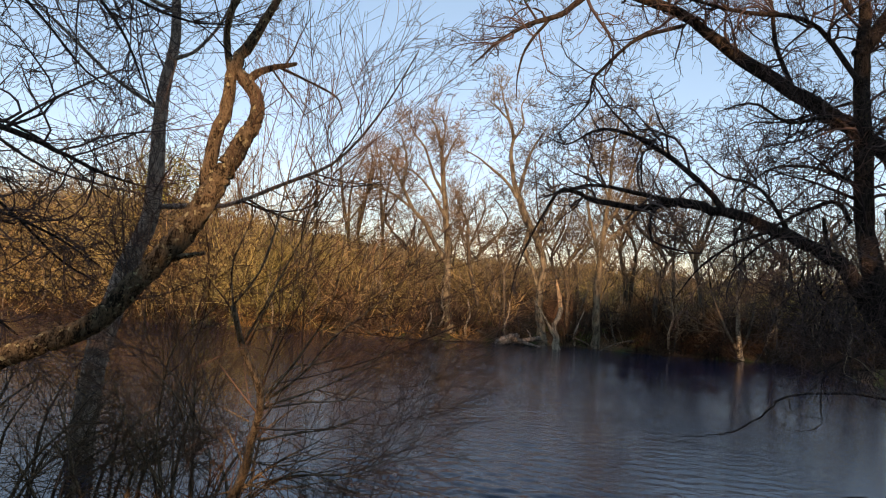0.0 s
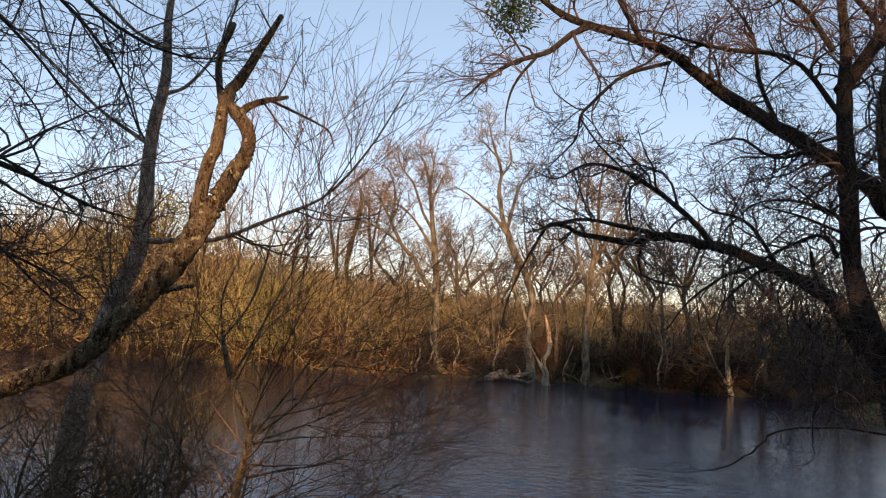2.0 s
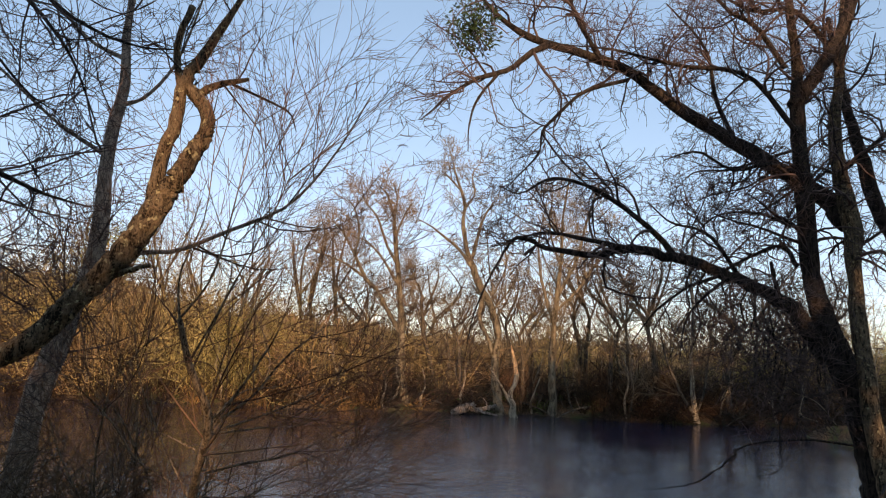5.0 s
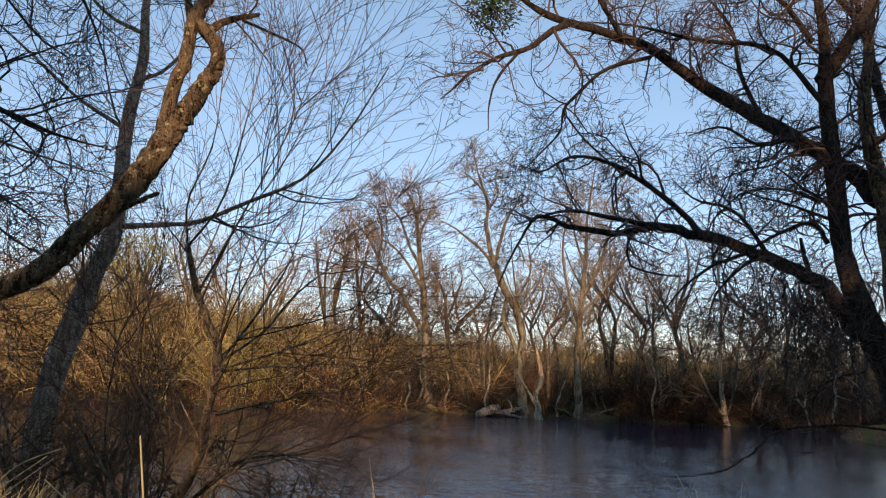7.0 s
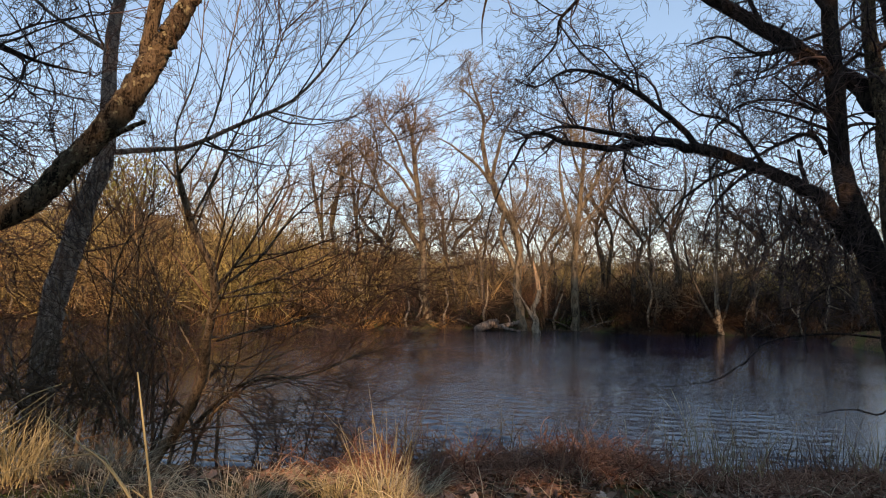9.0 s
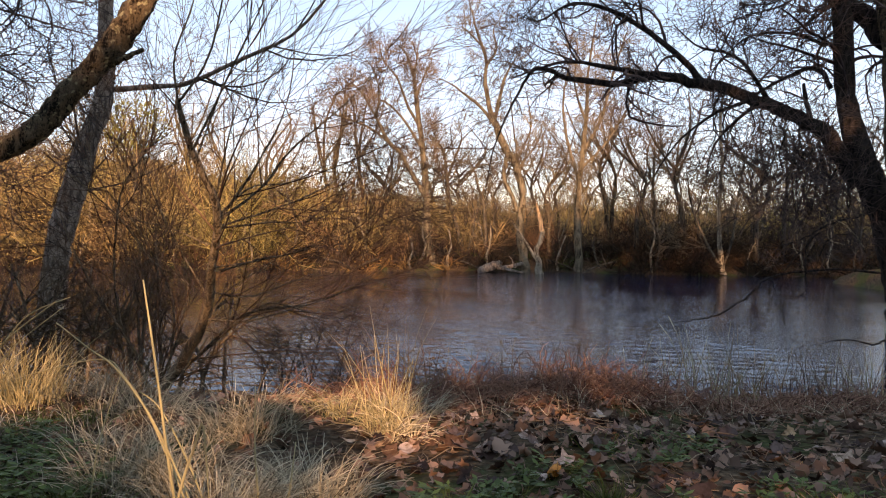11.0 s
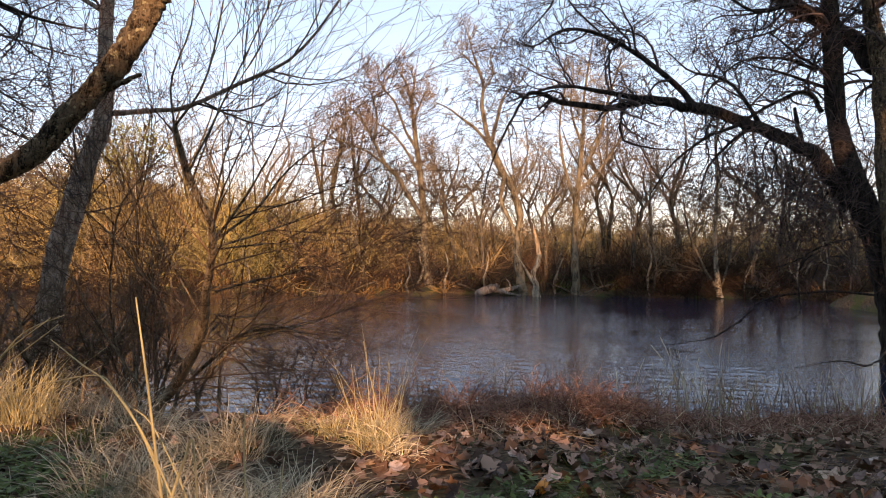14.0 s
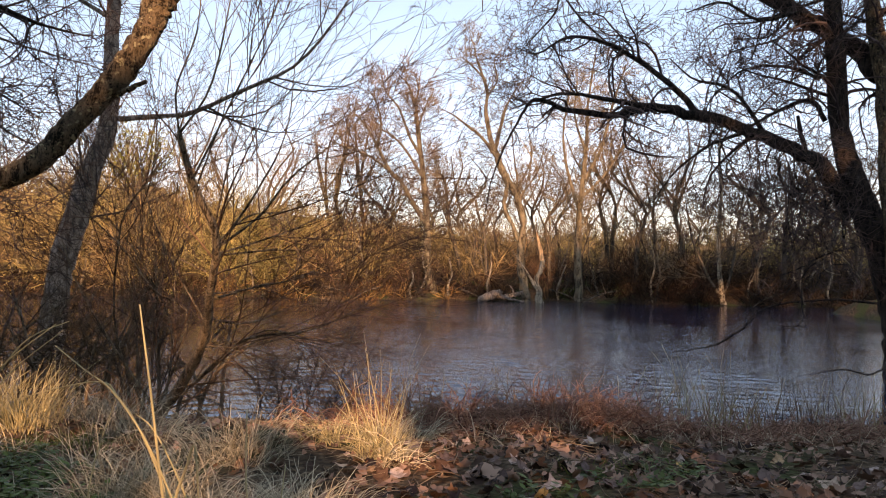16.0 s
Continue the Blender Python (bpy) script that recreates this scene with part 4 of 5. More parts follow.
    t.limb([(0.96, 31.5, 2.58), (1.22, 31.5, 3.37), (1.6, 31.5, 4.01)], [0.08, 0.05, 0.02], sides=6)
    t.crown([dict(BANK_CROWN[0], length=1.1), *BANK_CROWN[1:]], TWIG_FAR)
    t = Tree("bank_tree", "tall straight bare tree on the far bank", "tree", BARK_BANK, 23, G_FAR)
    t.girth = 0.62
    t.limb([(4.6, 30.4, -0.1), (4.6, 30.4, 0.6), (4.55, 30.4, 2.06), (4.63, 30.4, 3.81), (4.8, 30.4, 5.78), (4.88, 30.4, 7.75), (5.2, 30.4, 9.94)], [0.32, 0.26, 0.21, 0.17, 0.13, 0.08, 0.03], "trunk", 24, 9)
    t.limb([(4.6, 30.4, 3.4), (4.1, 30.3, 5.0), (3.9, 30.2, 6.6), (4.2, 30.2, 8.4)], [0.12, 0.09, 0.06, 0.03], sides=7)
    t.limb([(4.8, 30.4, 5.8), (4.4, 30.6, 7.2), (4.5, 30.6, 8.9)], [0.09, 0.06, 0.03], sides=6)
    t.limb([(4.65, 30.4, 4.0), (5.6, 30.5, 5.0), (6.4, 30.5, 6.3), (6.9, 30.5, 7.6)], [0.1, 0.07, 0.05, 0.02], sides=6)
    t.limb([(4.7, 30.4, 4.6), (5.4, 30.3, 6.0), (5.8, 30.3, 7.6), (6.3, 30.3, 9.2)], [0.12, 0.1, 0.07, 0.04], sides=7)
    t.crown(BANK_CROWN, TWIG_FAR)
    t = Tree("split_tree", "many-stemmed bare tree standing in the far shallows", "tree", BARK_PALE, 24, G_FAR)
    t.girth = 0.62
    t.limb([(9.68, 29, -0.3), (9.65, 29, 0.07), (9.52, 29, 1.01), (9.48, 29, 2.46), (9.55, 29, 4.13), (9.47, 29, 5.58), (9.63, 29, 7.04)], [0.24, 0.2, 0.13, 0.11, 0.1, 0.08, 0.04], "trunk", 21, 9)
    t.limb([(9.61, 29, 0.28), (9.13, 29, 1.01), (8.51, 29, 2.46), (8.29, 29, 3.71)], [0.12, 0.08, 0.06, 0.04], sides=7, mat=BARK_FAR)
    t.limb([(9.65, 29, 0.39), (9.95, 29, 1.22), (10.16, 29, 2.88), (10.46, 29, 4.54)], [0.1, 0.08, 0.06, 0.04], sides=7, mat=BARK_FAR)
    t.crown(FAR_CROWN, TWIG_WOOD)
    t = Tree("snag", "pale broken dead tree with splintered orange top", "dead tree", BARK_PALE, 25)
    t.girth = 0.62
    t.limb([(2.95, 28.9, -0.2), (2.89, 28.8, 0.36), (2.78, 28.8, 0.82), (2.99, 28.8, 1.3), (3.0, 28.8, 1.6)], [0.3, 0.2, 0.14, 0.14, 0.15], "trunk", 14, 9, grow=False)
    t.limb([(3.0, 28.78, 1.55), (2.92, 28.78, 2.02), (2.85, 28.78, 2.3), (2.78, 28.8, 2.6)], [0.13, 0.12, 0.08, 0.02], "splintered_top", 9, 8, mat=DEADWOOD, grow=False, label="bare orange splintered wood")
    t.limb([(2.78, 28.8, 0.57), (2.47, 28.8, 1.08), (2.12, 28.8, 1.6), (1.91, 28.8, 1.91)], [0.1, 0.07, 0.05, 0.02], grow=False, sides=7)
    for k, (x, h, lean) in enumerate([(-1.83, 1.3, -0.05), (-0.38, 1.6, -0.05), (1.13, 1.85, 0.06), (7.22, 2.4, -0.12), (13.46, 1.9, -0.05), (3.87, 1.4, 0.25)]):
        t = Tree("dead_stem", "short pale dead stem standing at the far shore", "dead tree", BARK_PALE, 30 + k, "dead stems at the far shore")
        y = float(shore_far(x)) + 0.2
        t.limb([(x, y, -0.1), (x - 0.09, y, h * 0.3), (x + 0.06, y, h * 0.62), (x + lean, y, h)], [0.055, 0.045, 0.035, 0.02], "stem", 12, 7, grow=False)
    t = Tree("fallen_log", "pale fallen log lying along the far waterline", "log", BARK_GREY, 38)
    t.limb([(0.68, 29.3, 0.04), (0.85, 29.32, 0.13), (1.1, 29.35, 0.22), (1.35, 29.38, 0.28), (1.52, 29.4, 0.36)], [0.07, 0.13, 0.16, 0.13, 0.09], "log_trunk", 22, 12, 0.25, grow=False)
    t.limb([(1.42, 29.5, 0.16), (1.8, 29.5, 0.2), (2.1, 29.55, 0.26), (2.35, 29.6, 0.36)], [0.06, 0.085, 0.075, 0.06], "broken_limb", 14, 9, 0.3, grow=False)
    t.limb([(2.02, 29.5, 0.28), (1.97, 29.45, 0.48), (1.84, 29.4, 0.64)], [0.034, 0.026, 0.012], "branch_stub", 9, 7, 0.3, grow=False)
    t.limb([(1.5, 29.6, 0.25), (1.9, 29.4, 0.1), (2.4, 29.3, 0.02)], [0.07, 0.05, 0.03], "limb", 8, 7, grow=False)


def wood_tree(seed, tall, label, twig, wood):
    """One bare wood tree at the origin, to be copied."""
    rng = np.random.default_rng(seed)
    t = Tree("wood_tree", label, "tree", wood, seed, "bare trees of the wood")
    bend = rng.normal(0, 0.35, (4, 2))
    t.limb([(0, 0, -0.2), (bend[0, 0] * 0.3, bend[0, 1] * 0.3, tall * 0.25), (bend[1, 0], bend[1, 1], tall * 0.5), (bend[2, 0] * 1.5, bend[2, 1] * 1.5, tall * 0.75), (bend[3, 0] * 2, bend[3, 1] * 2, tall)], [0.12, 0.095, 0.07, 0.05, 0.02], "trunk", 16, 7)
    for k in range(3):
        a, z = rng.uniform(0, 6.28), tall * rng.uniform(0.3, 0.55)
        d = np.array([math.cos(a), math.sin(a)])
        b = np.array([bend[1, 0] * 0.6, bend[1, 1] * 0.6])
        t.limb([(*b, z), (*(b + d * 0.7), z + tall * 0.12), (*(b + d * 1.3), z + tall * 0.27), (*(b + d * 1.7), z + tall * 0.42)], [0.06, 0.02], sides=6, n=10)
    t.crown([dict(FAR_CROWN[0], per_metre=2.6, length=2.3, start=0.2), dict(FAR_CROWN[1], per_metre=5.2, n=4, tip=0.009), dict(FAR_CROWN[2], per_metre=3.2, n=2, tip=0.0075)], twig)
    return t.root


def wood():
    rng = np.random.default_rng(5)
    kinds = [wood_tree(41, 8.0, "bare brown tree in the far wood", TWIG_FAR, BARK_FAR), wood_tree(42, 6.5, "bare grey tree in the far wood", TWIG_WOOD, BARK_FAR),
             wood_tree(43, 9.0, "bare tall tree in the far wood", TWIG_FAR, BARK_FAR), wood_tree(44, 5.5, "reddish bare tree in the far wood", TWIG_RED, BARK_FAR)]
    spots = []
    for k in range(26):
        x = -28 + 58 * ((k * 0.618034) % 1.0)
        y = 31.5 + (k % 9) ** 1.25 * 2.2 + rng.uniform(-0.8, 0.8)
        spots.append((x * (0.75 + 0.02 * (y - 30)), y))
    spots += [(8.4, 30.2), (11.2, 29.8), (12.6, 30.6), (13.8, 29.6), (15.2, 30.4), (11.9, 31.8), (7.0, 31.2), (0.2, 34.5), (3.4, 35.5), (6.2, 34.0), (8.8, 36.0), (-3.6, 35.0), (1.8, 38.5), (5.0, 39.5), (10.5, 38.0), (-8.0, 34.0), (-11.0, 36.5), (-14.5, 34.5), (-17.5, 36.0), (-6.0, 37.5), (-9.5, 39.5), (-20.5, 35.0), (-4.8, 38.0), (3.2, 41.0)]
    for k, (x, y) in enumerate(spots):
        root = kinds[(0, 2, 3)[k % 3] if k >= 41 else 1 if k >= 26 else k % 4 if k < 4 or x < 5 else (1, 0, 1, 3)[k % 4]]
        s = rng.uniform(0.7, 1.05) * (0.8 if y < 36 and -5 < x < 6 else 1.0)
        m = pose(x, y, float(height(np.array(x), np.array(y))), 0, 0, rng.uniform(0, 360))
        if k < 4:
            root.matrix_basis, root.scale = m, (s, s, s)
        else:
            c = copy_thing(root, m)
            c.scale = (s, s, s)


def leafing_tree():
    """A tree with tufts of yellow-green growth in its crown."""
    t = Tree("leafing_tree", "slim tree with yellow-green tufts in its crown", "tree", BARK_FAR, 46, G_FAR)
    t.girth = 0.7
    t.limb([(-13.2, 32, 0.4), (-13.35, 32, 2.6), (-13.3, 32, 4.4), (-13.45, 32, 6.0)], [0.26, 0.2, 0.16, 0.06], "trunk", 14, 8)
    for dx, z in ((-1.0, 5.4), (0.9, 5.6), (0.5, 6.3), (-0.6, 6.4)):
        t.limb([(-13.32, 32, 4.2), (-13.3 + dx * 0.6, 32, 4.9), (-13.3 + dx, 32, z)], [0.09, 0.04], sides=6)
    t.crown(FAR_CROWN[1:], TWIG_FAR)
    rng = np.random.default_rng(47)
    n = 1500
    hub = np.array([(-14.2, 32, 5.6), (-12.4, 32, 5.7), (-12.8, 31.8, 6.4), (-13.9, 32, 6.5), (-13.4, 32, 5.2)])[rng.integers(0, 5, n)]
    c = hub + rng.normal(0, 0.33, (n, 3))
    u = unit(rng.normal(0, 1, (n, 3)))
    w = unit(np.cross(u, rng.normal(0, 1, (n, 3))))
    v = np.stack([c - u * 0.06, c + w * 0.03, c + u * 0.06, c - w * 0.03], 1).reshape(-1, 3)
    tagged(part("foliage", (v, np.arange(4 * n).reshape(n, 4)), twiggy("young_leaves", (0.22, 0.22, 0.05), (0.42, 0.40, 0.12), 0.6), t.root), kind="stuff")


def thicket(name, label, mat, x0, x1, depth, count, tall, seed, side_len=0.9, density=5.0, tip=0.006, offset=0.4, least=0.45):
    """Undergrowth: arching stems with fine side shoots, rooted along the far bank."""
    rng = np.random.default_rng(seed)
    bushes = max(count // 16, 1)
    bx = rng.uniform(x0, x1, bushes) + rng.normal(0, 2.0, bushes)
    by = shore_far(bx) + offset + rng.random(bushes) ** 1.3 * depth
    size = rng.uniform(least, 1.15, bushes) * (0.8 + 0.3 * np.sin(bx * 0.7 + seed) * np.sin(bx * 0.23))
    which = rng.integers(0, bushes, count)
    a, r = rng.uniform(0, 2 * np.pi, count), np.sqrt(rng.random(count))
    out = np.stack([np.cos(a), np.sin(a), 0 * a], 1) * r[:, None]
    x, y = bx[which] + out[:, 0] * 0.22 * tall * 0.4, by[which] + out[:, 1] * 0.22 * tall * 0.4
    z = height(x, y) - 0.05
    L = tall * size[which] * rng.uniform(0.55, 1.1, count)
    n = 6
    P = np.empty((count, n, 3))
    P[:, 0] = np.stack([x, y, z], 1)
    d = unit(out * 1.0 + rng.normal(0, 0.42, (count, 3)) + np.array([0, -0.1, 1.0]))
    for k in range(1, n):
        P[:, k] = P[:, k - 1] + d * (L / (n - 1))[:, None]
        d = unit(d + out * 0.12 + rng.normal(0, 0.3, (count, 3)) + np.array([0, 0, -0.1]))
    R = np.linspace(1, 0.3, n)[None] * (tip * 2.2 * rng.uniform(0.7, 1.5, count))[:, None]
    P2, R2 = sprout(P, R, density, side_len, 62, 0.03, 0.4, rng, n=2 if tall > 2.8 else 3, start=0.15, thin=0.8, tip=tip)
    v, f = merged(tubes(P, R, 3), tubes(P2, R2, 3))
    tagged(mesh_object(name, v, f, mat), label, "undergrowth", kind="stuff")


far_trees()
leafing_tree()
wood()
thicket("undergrowth", "tangled brown undergrowth along the far bank", BRUSH, -22, 24, 3.0, 1300, 1.5, 51, 0.7, 5.5, 0.0055, 0.1)
thicket("ochre_thicket", "dense ochre willow thicket in low sunlight", BRUSH_OCHRE, -30, 2, 10.0, 2000, 5.4, 52, 1.1, 3.8, 0.007, 1.0, 0.6)
thicket("willow_thicket", "tall olive-brown willow thicket on the far bank", BRUSH_OLIVE, -34, -6, 7.0, 2300, 8.8, 57, 1.2, 3.0, 0.007, 0.8, 0.65)
thicket("wood_thicket", "dense brown thicket filling the wood", BRUSH, -12, 30, 11.0, 2300, 3.0, 53, 1.1, 4.8, 0.007, 1.0, 0.6)
thicket("far_thicket", "hazy ochre thicket deep in the wood", BRUSH_OLIVE, -46, 46, 18.0, 4200, 7.0, 54, 1.7, 2.6, 0.009, 7, 0.65)
# the next three deepen the shade at the far shore by their dark colour
thicket("bank_bramble", "low bramble tangle along the far waterline, coloured dark as if in shade", BRUSH_SHADED, -20, 7, 1.6, 900, 1.25, 58, 0.6, 6.0, 0.0065, -0.15)
thicket("shore_bramble", "low bramble tangle at the waterline, shade put into its dark colour", BRUSH_SHADED, 8, 21, 2.2, 900, 1.1, 60, 0.6, 6.0, 0.0065, -0.5)
thicket("shaded_scrub", "dense scrub on the far bank, shade put into its dark colour", BRUSH_SHADED, 6, 24, 4.0, 900, 2.6, 59, 0.9, 5.0, 0.007, 0.0, 0.55)
thicket("sedge_bank", "golden orange willow growth leaning over the far shore", SEDGE, -6.6, -3.4, 1.0, 170, 1.6, 55, 0.6, 3.0, 0.008, -0.2)
thicket("ivy_ground", "low dark green cover on the far bank", GREEN, 1, 7, 2.5, 420, 0.5, 56, 0.35, 8.0, 0.009, 0.2)


def sapling(seed, tall, wood, twig, label):
    rng = np.random.default_rng(seed)
    t = Tree("sapling", label, "sapling", wood, seed, "saplings on the far bank")
    b = np.cumsum(rng.normal(0, 0.14, (5, 2)), 0)
    t.limb([(0, 0, -0.15)] + [(b[k, 0], b[k, 1], tall * (k + 1) / 5) for k in range(5)], [0.045, 0.04, 0.032, 0.024, 0.016, 0.008], "stem", 14, 6, 0.3)
    for k in range(4):
        z, a = tall * (0.2 + 0.15 * k), rng.uniform(0, 6.28)
        c = np.array([np.interp(z, np.linspace(tall / 5, tall, 5), b[:, 0]), np.interp(z, np.linspace(tall / 5, tall, 5), b[:, 1])])
        d = np.array([math.cos(a), math.sin(a)]) * tall * 0.18
        t.limb([(*c, z), (*(c + d * 0.6), z + tall * 0.1), (*(c + d + rng.normal(0, 0.1, 2)), z + tall * 0.3)], [0.022, 0.008], "limb", 8, 5, 0.4)
    t.crown([dict(per_metre=5, length=0.7, angle=55, lift=0.04, curl=0.35, n=5, tip=0.008), dict(per_metre=5, length=0.35, angle=50, lift=0.0, curl=0.3, n=3, tip=0.007)], twig)
    return t.root


def saplings():
    rng = np.random.default_rng(81)
    kinds = [sapling(82, 3.2, BARK_FAR, TWIG_FAR, "thin crooked sapling in the undergrowth of the far bank"), sapling(83, 2.4, BARK_PALE, TWIG_FAR, "short pale sapling at the far shore"),
             sapling(84, 4.2, BARK_FAR, TWIG_RED, "slim reddish sapling in the far wood"), sapling(85, 2.0, BARK_PALE, TWIG_GREY, "low pale crooked sapling at the far shore")]
    for k in range(72):
        x = -20 + 40 * ((k * 0.618034 + 0.2) % 1.0) + rng.uniform(-0.5, 0.5)
        y = float(shore_far(x)) + 0.15 + rng.random() ** 1.5 * 4.5
        m = pose(x, y, float(height(np.array(x), np.array(y))), rng.normal(0, 7), rng.normal(0, 9), rng.uniform(0, 360))
        s = rng.uniform(0.7, 1.15)
        if k < 4:
            kinds[k].matrix_basis, kinds[k].scale = m, (s, s, s)
        else:
            copy_thing(kinds[k % 4], m).scale = (s, s, s)


saplings()


def backdrop():
    """The distant wood: three ragged, rising layers with twiggy tops, far behind the rest."""
    rng = np.random.default_rng(8)
    twig = twiggy("distant_twigs", (0.15, 0.11, 0.075), (0.4, 0.31, 0.205))
    m, n, l = material("distant_wood", 1.0)
    streak = noise_of(n, l, 1.6, 8, (1, 1, 0.22))
    l.new(ramp_of(n, l, streak, [(0.36, (0.15, 0.11, 0.072)), (0.52, (0.28, 0.215, 0.14)), (0.66, (0.4, 0.315, 0.2))]), n["Principled BSDF"].inputs["Base Color"])
    bumped(n, l, streak, 0.6, 0.3)
    for y, low in ((60, 0.012), (74, 0.006), (92, 0.0)):
        xs = np.sort(rng.uniform(-110, 110, 5000))
        rise = np.interp(xs / y, [-0.6, -0.42, -0.3, -0.12, 0.1, 0.6], [0.122, 0.122, 0.096, 0.075, 0.064, 0.058])
        top = 1.44 + y * (rise - low) + 0.35 * np.sin(xs * 0.21 + y) + 0.35 * np.sin(xs * 0.63) - 2.5 - np.abs(rng.normal(0, 0.4, len(xs)))
        rows = [np.stack([xs, y + 1.5 * np.sin(xs * 0.3) + k * 0.8, top * h], 1) for k, h in enumerate((0.0, 0.6, 1.0))]
        idx = np.arange(3 * len(xs)).reshape(3, -1)
        faces = np.stack([idx[:-1, :-1], idx[:-1, 1:], idx[1:, 1:], idx[1:, :-1]], -1).reshape(-1, 4)
        tagged(mesh_object("backdrop", np.concatenate(rows), faces, m), "distant hazy brown wood", "wood", kind="structure")
        k = rng.integers(0, len(xs), 2800)
        k = k[np.abs(xs[k]) < 0.7 * y]
        P = np.empty((len(k), 4, 3))
        P[:, 0] = np.stack([xs[k], np.full(len(k), y - 1.6), top[k] - 1.8], 1)
        d = unit(rng.normal(0, 0.32, (len(k), 3)) + np.array([0, 0, 1.0]))
        for j in range(1, 4):
            P[:, j] = P[:, j - 1] + d * (rng.uniform(0.7, 1.75, len(k)))[:, None]
            d = unit(d + rng.normal(0, 0.2, d.shape))
        R = np.full((len(k), 4), 0.02) * np.array([1.2, 1.0, 0.7, 0.35])
        P2, R2 = sprout(P, R, 2.0, 0.8, 45, 0.05, 0.2, rng, n=2, start=0.1, tip=0.012)
        tagged(mesh_object("distant_brush", *merged(tubes(P, R, 3), tubes(P2, R2, 3)), twig), "hazy brown twigs of the distant wood", "brushwood", kind="stuff")


backdrop()


def hedge_behind():
    """Tall evergreen scrub behind the camera, whose shade lies over the near bank."""
    rng = np.random.default_rng(9)
    n = 72000
    x = np.concatenate([rng.uniform(-30, 32, 30000), rng.uniform(-4, 5, n - 30000)])
    top = np.interp(x, [-6, -1, 2, 8.2, 10.5, 13, 20], [10.4, 10.9, 13.3, 14.9, 18.6, 20.8, 22.0]) + 0.3 * np.sin(x * 1.3) + 0.2 * np.sin(x * 3.7)
    z = top * rng.random(n) ** 0.8 * (1 + rng.normal(0, 0.025, n))
    for at, wide, low, high in ((1.6, 0.25, 6.45, 7.45), (1.0, 0.1, 6.5, 7.2), (-0.45, 0.42, 6.5, 7.6), (-0.8, 0.3, 7.9, 8.7), (0.36, 0.3, 8.9, 10.3), (0.52, 0.24, 7.4, 8.5), (7.9, 0.25, 10.9, 11.5)):
        z = np.where((np.abs(x - at + 0.05 * rng.normal(0, 1, n)) < wide) & (z > low) & (z < high), z * 0.6, z)
    z = np.where(((np.abs(x + 0.16) < 0.16) & (np.abs(z - 8.75) < 0.18)) | ((np.abs(x + 0.53) < 0.14) & (np.abs(z - 8.46) < 0.14)), z * 0.6, z)
    crown = (np.abs(x - 0.2) < 1.7 + 0.3 * np.sin(z * 5)) & (z > 9.1) & (z < 10.7)      # thin twigs that let dappled sun through
    skirt = (x > -0.9) & (x < 3.4) & (z > 6.2) & (z < np.where(x < 0.2, 7.1, 7.7))
    keep = rng.random(n) < np.where(crown, 0.11, np.where(skirt, 0.34, 1.0))
    x, z = x[keep], z[keep]
    n = len(x)
    y = -15 + rng.normal(0, 0.7, n)
    small = np.where(np.abs(x - 0.5) < 4.4, 0.42, 1.0)
    leafage("tall_scrub", "tall dark evergreen scrub behind the bank", x, y, z, small, rng)
    rng = np.random.default_rng(92)
    n = 26000
    x = rng.uniform(-7.5, -0.35, n) + rng.normal(0, 0.12, n)
    z = 9.9 + (4.4 + 0.4 * np.sin(x * 1.9)) * rng.random(n)
    y = -15.8 + rng.normal(0, 0.7, n)
    leafage("scrub_crown", "high dark evergreen crown behind the bank", x, y, z, 0.62, rng)


def leafage(name, label, x, y, z, small, rng):
    n = len(x)
    c = np.stack([x, y, z], 1)
    u = unit(rng.normal(0, 1, (n, 3)))
    w = unit(np.cross(u, rng.normal(0, 1, (n, 3))))
    s = (rng.uniform(0.22, 0.5, n) * small)[:, None]
    v = np.stack([c - u * s, c + w * s * 0.6, c + u * s, c - w * s * 0.6], 1).reshape(-1, 3)
    tagged(mesh_object(name, v, np.arange(4 * n).reshape(n, 4), EVERGREEN, smooth=False), label, "scrub", kind="stuff")


hedge_behind()


# ---- the near bank: grass, stalks, brambles and leaves ----
def ground_z(x, y):
    return height(np.asarray(x, float), np.asarray(y, float))


def blades(x, y, count, tall, spread, rng, lean=0.5, width=0.003, droop=0.25, n=5):
    """Grass blades from one root, bending outwards."""
    a = rng.uniform(0, 2 * np.pi, count)
    r = spread * np.sqrt(rng.random(count))
    root = np.stack([x + r * np.cos(a), y + r * np.sin(a)], 1)
    P = np.empty((count, n, 3))
    P[:, 0, :2], P[:, 0, 2] = root, ground_z(root[:, 0], root[:, 1]) - 0.01
    out = np.stack([np.cos(a), np.sin(a), np.zeros(count)], 1)
    d = unit(out * (lean * rng.random(count))[:, None] + rng.normal(0, 0.18, (count, 3)) * np.array([1, 1, 0]) + np.array([0, 0, 1.0]))
    L = tall * rng.uniform(0.4, 1.1, count)
    for k in range(1, n):
        P[:, k] = P[:, k - 1] + d * (L / (n - 1))[:, None]
        d = unit(d + out * droop * 0.5 + rng.normal(0, 0.1, (count, 3)) - np.array([0, 0, droop * 0.55]))
    P[:, :, 2] = np.maximum(P[:, :, 2], ground_z(P[:, :, 0], P[:, :, 1]) + 0.004)
    R = width * rng.uniform(0.6, 1.3, count)[:, None] * np.linspace(1, 0.25, n)
    return tubes(P, R, 3)


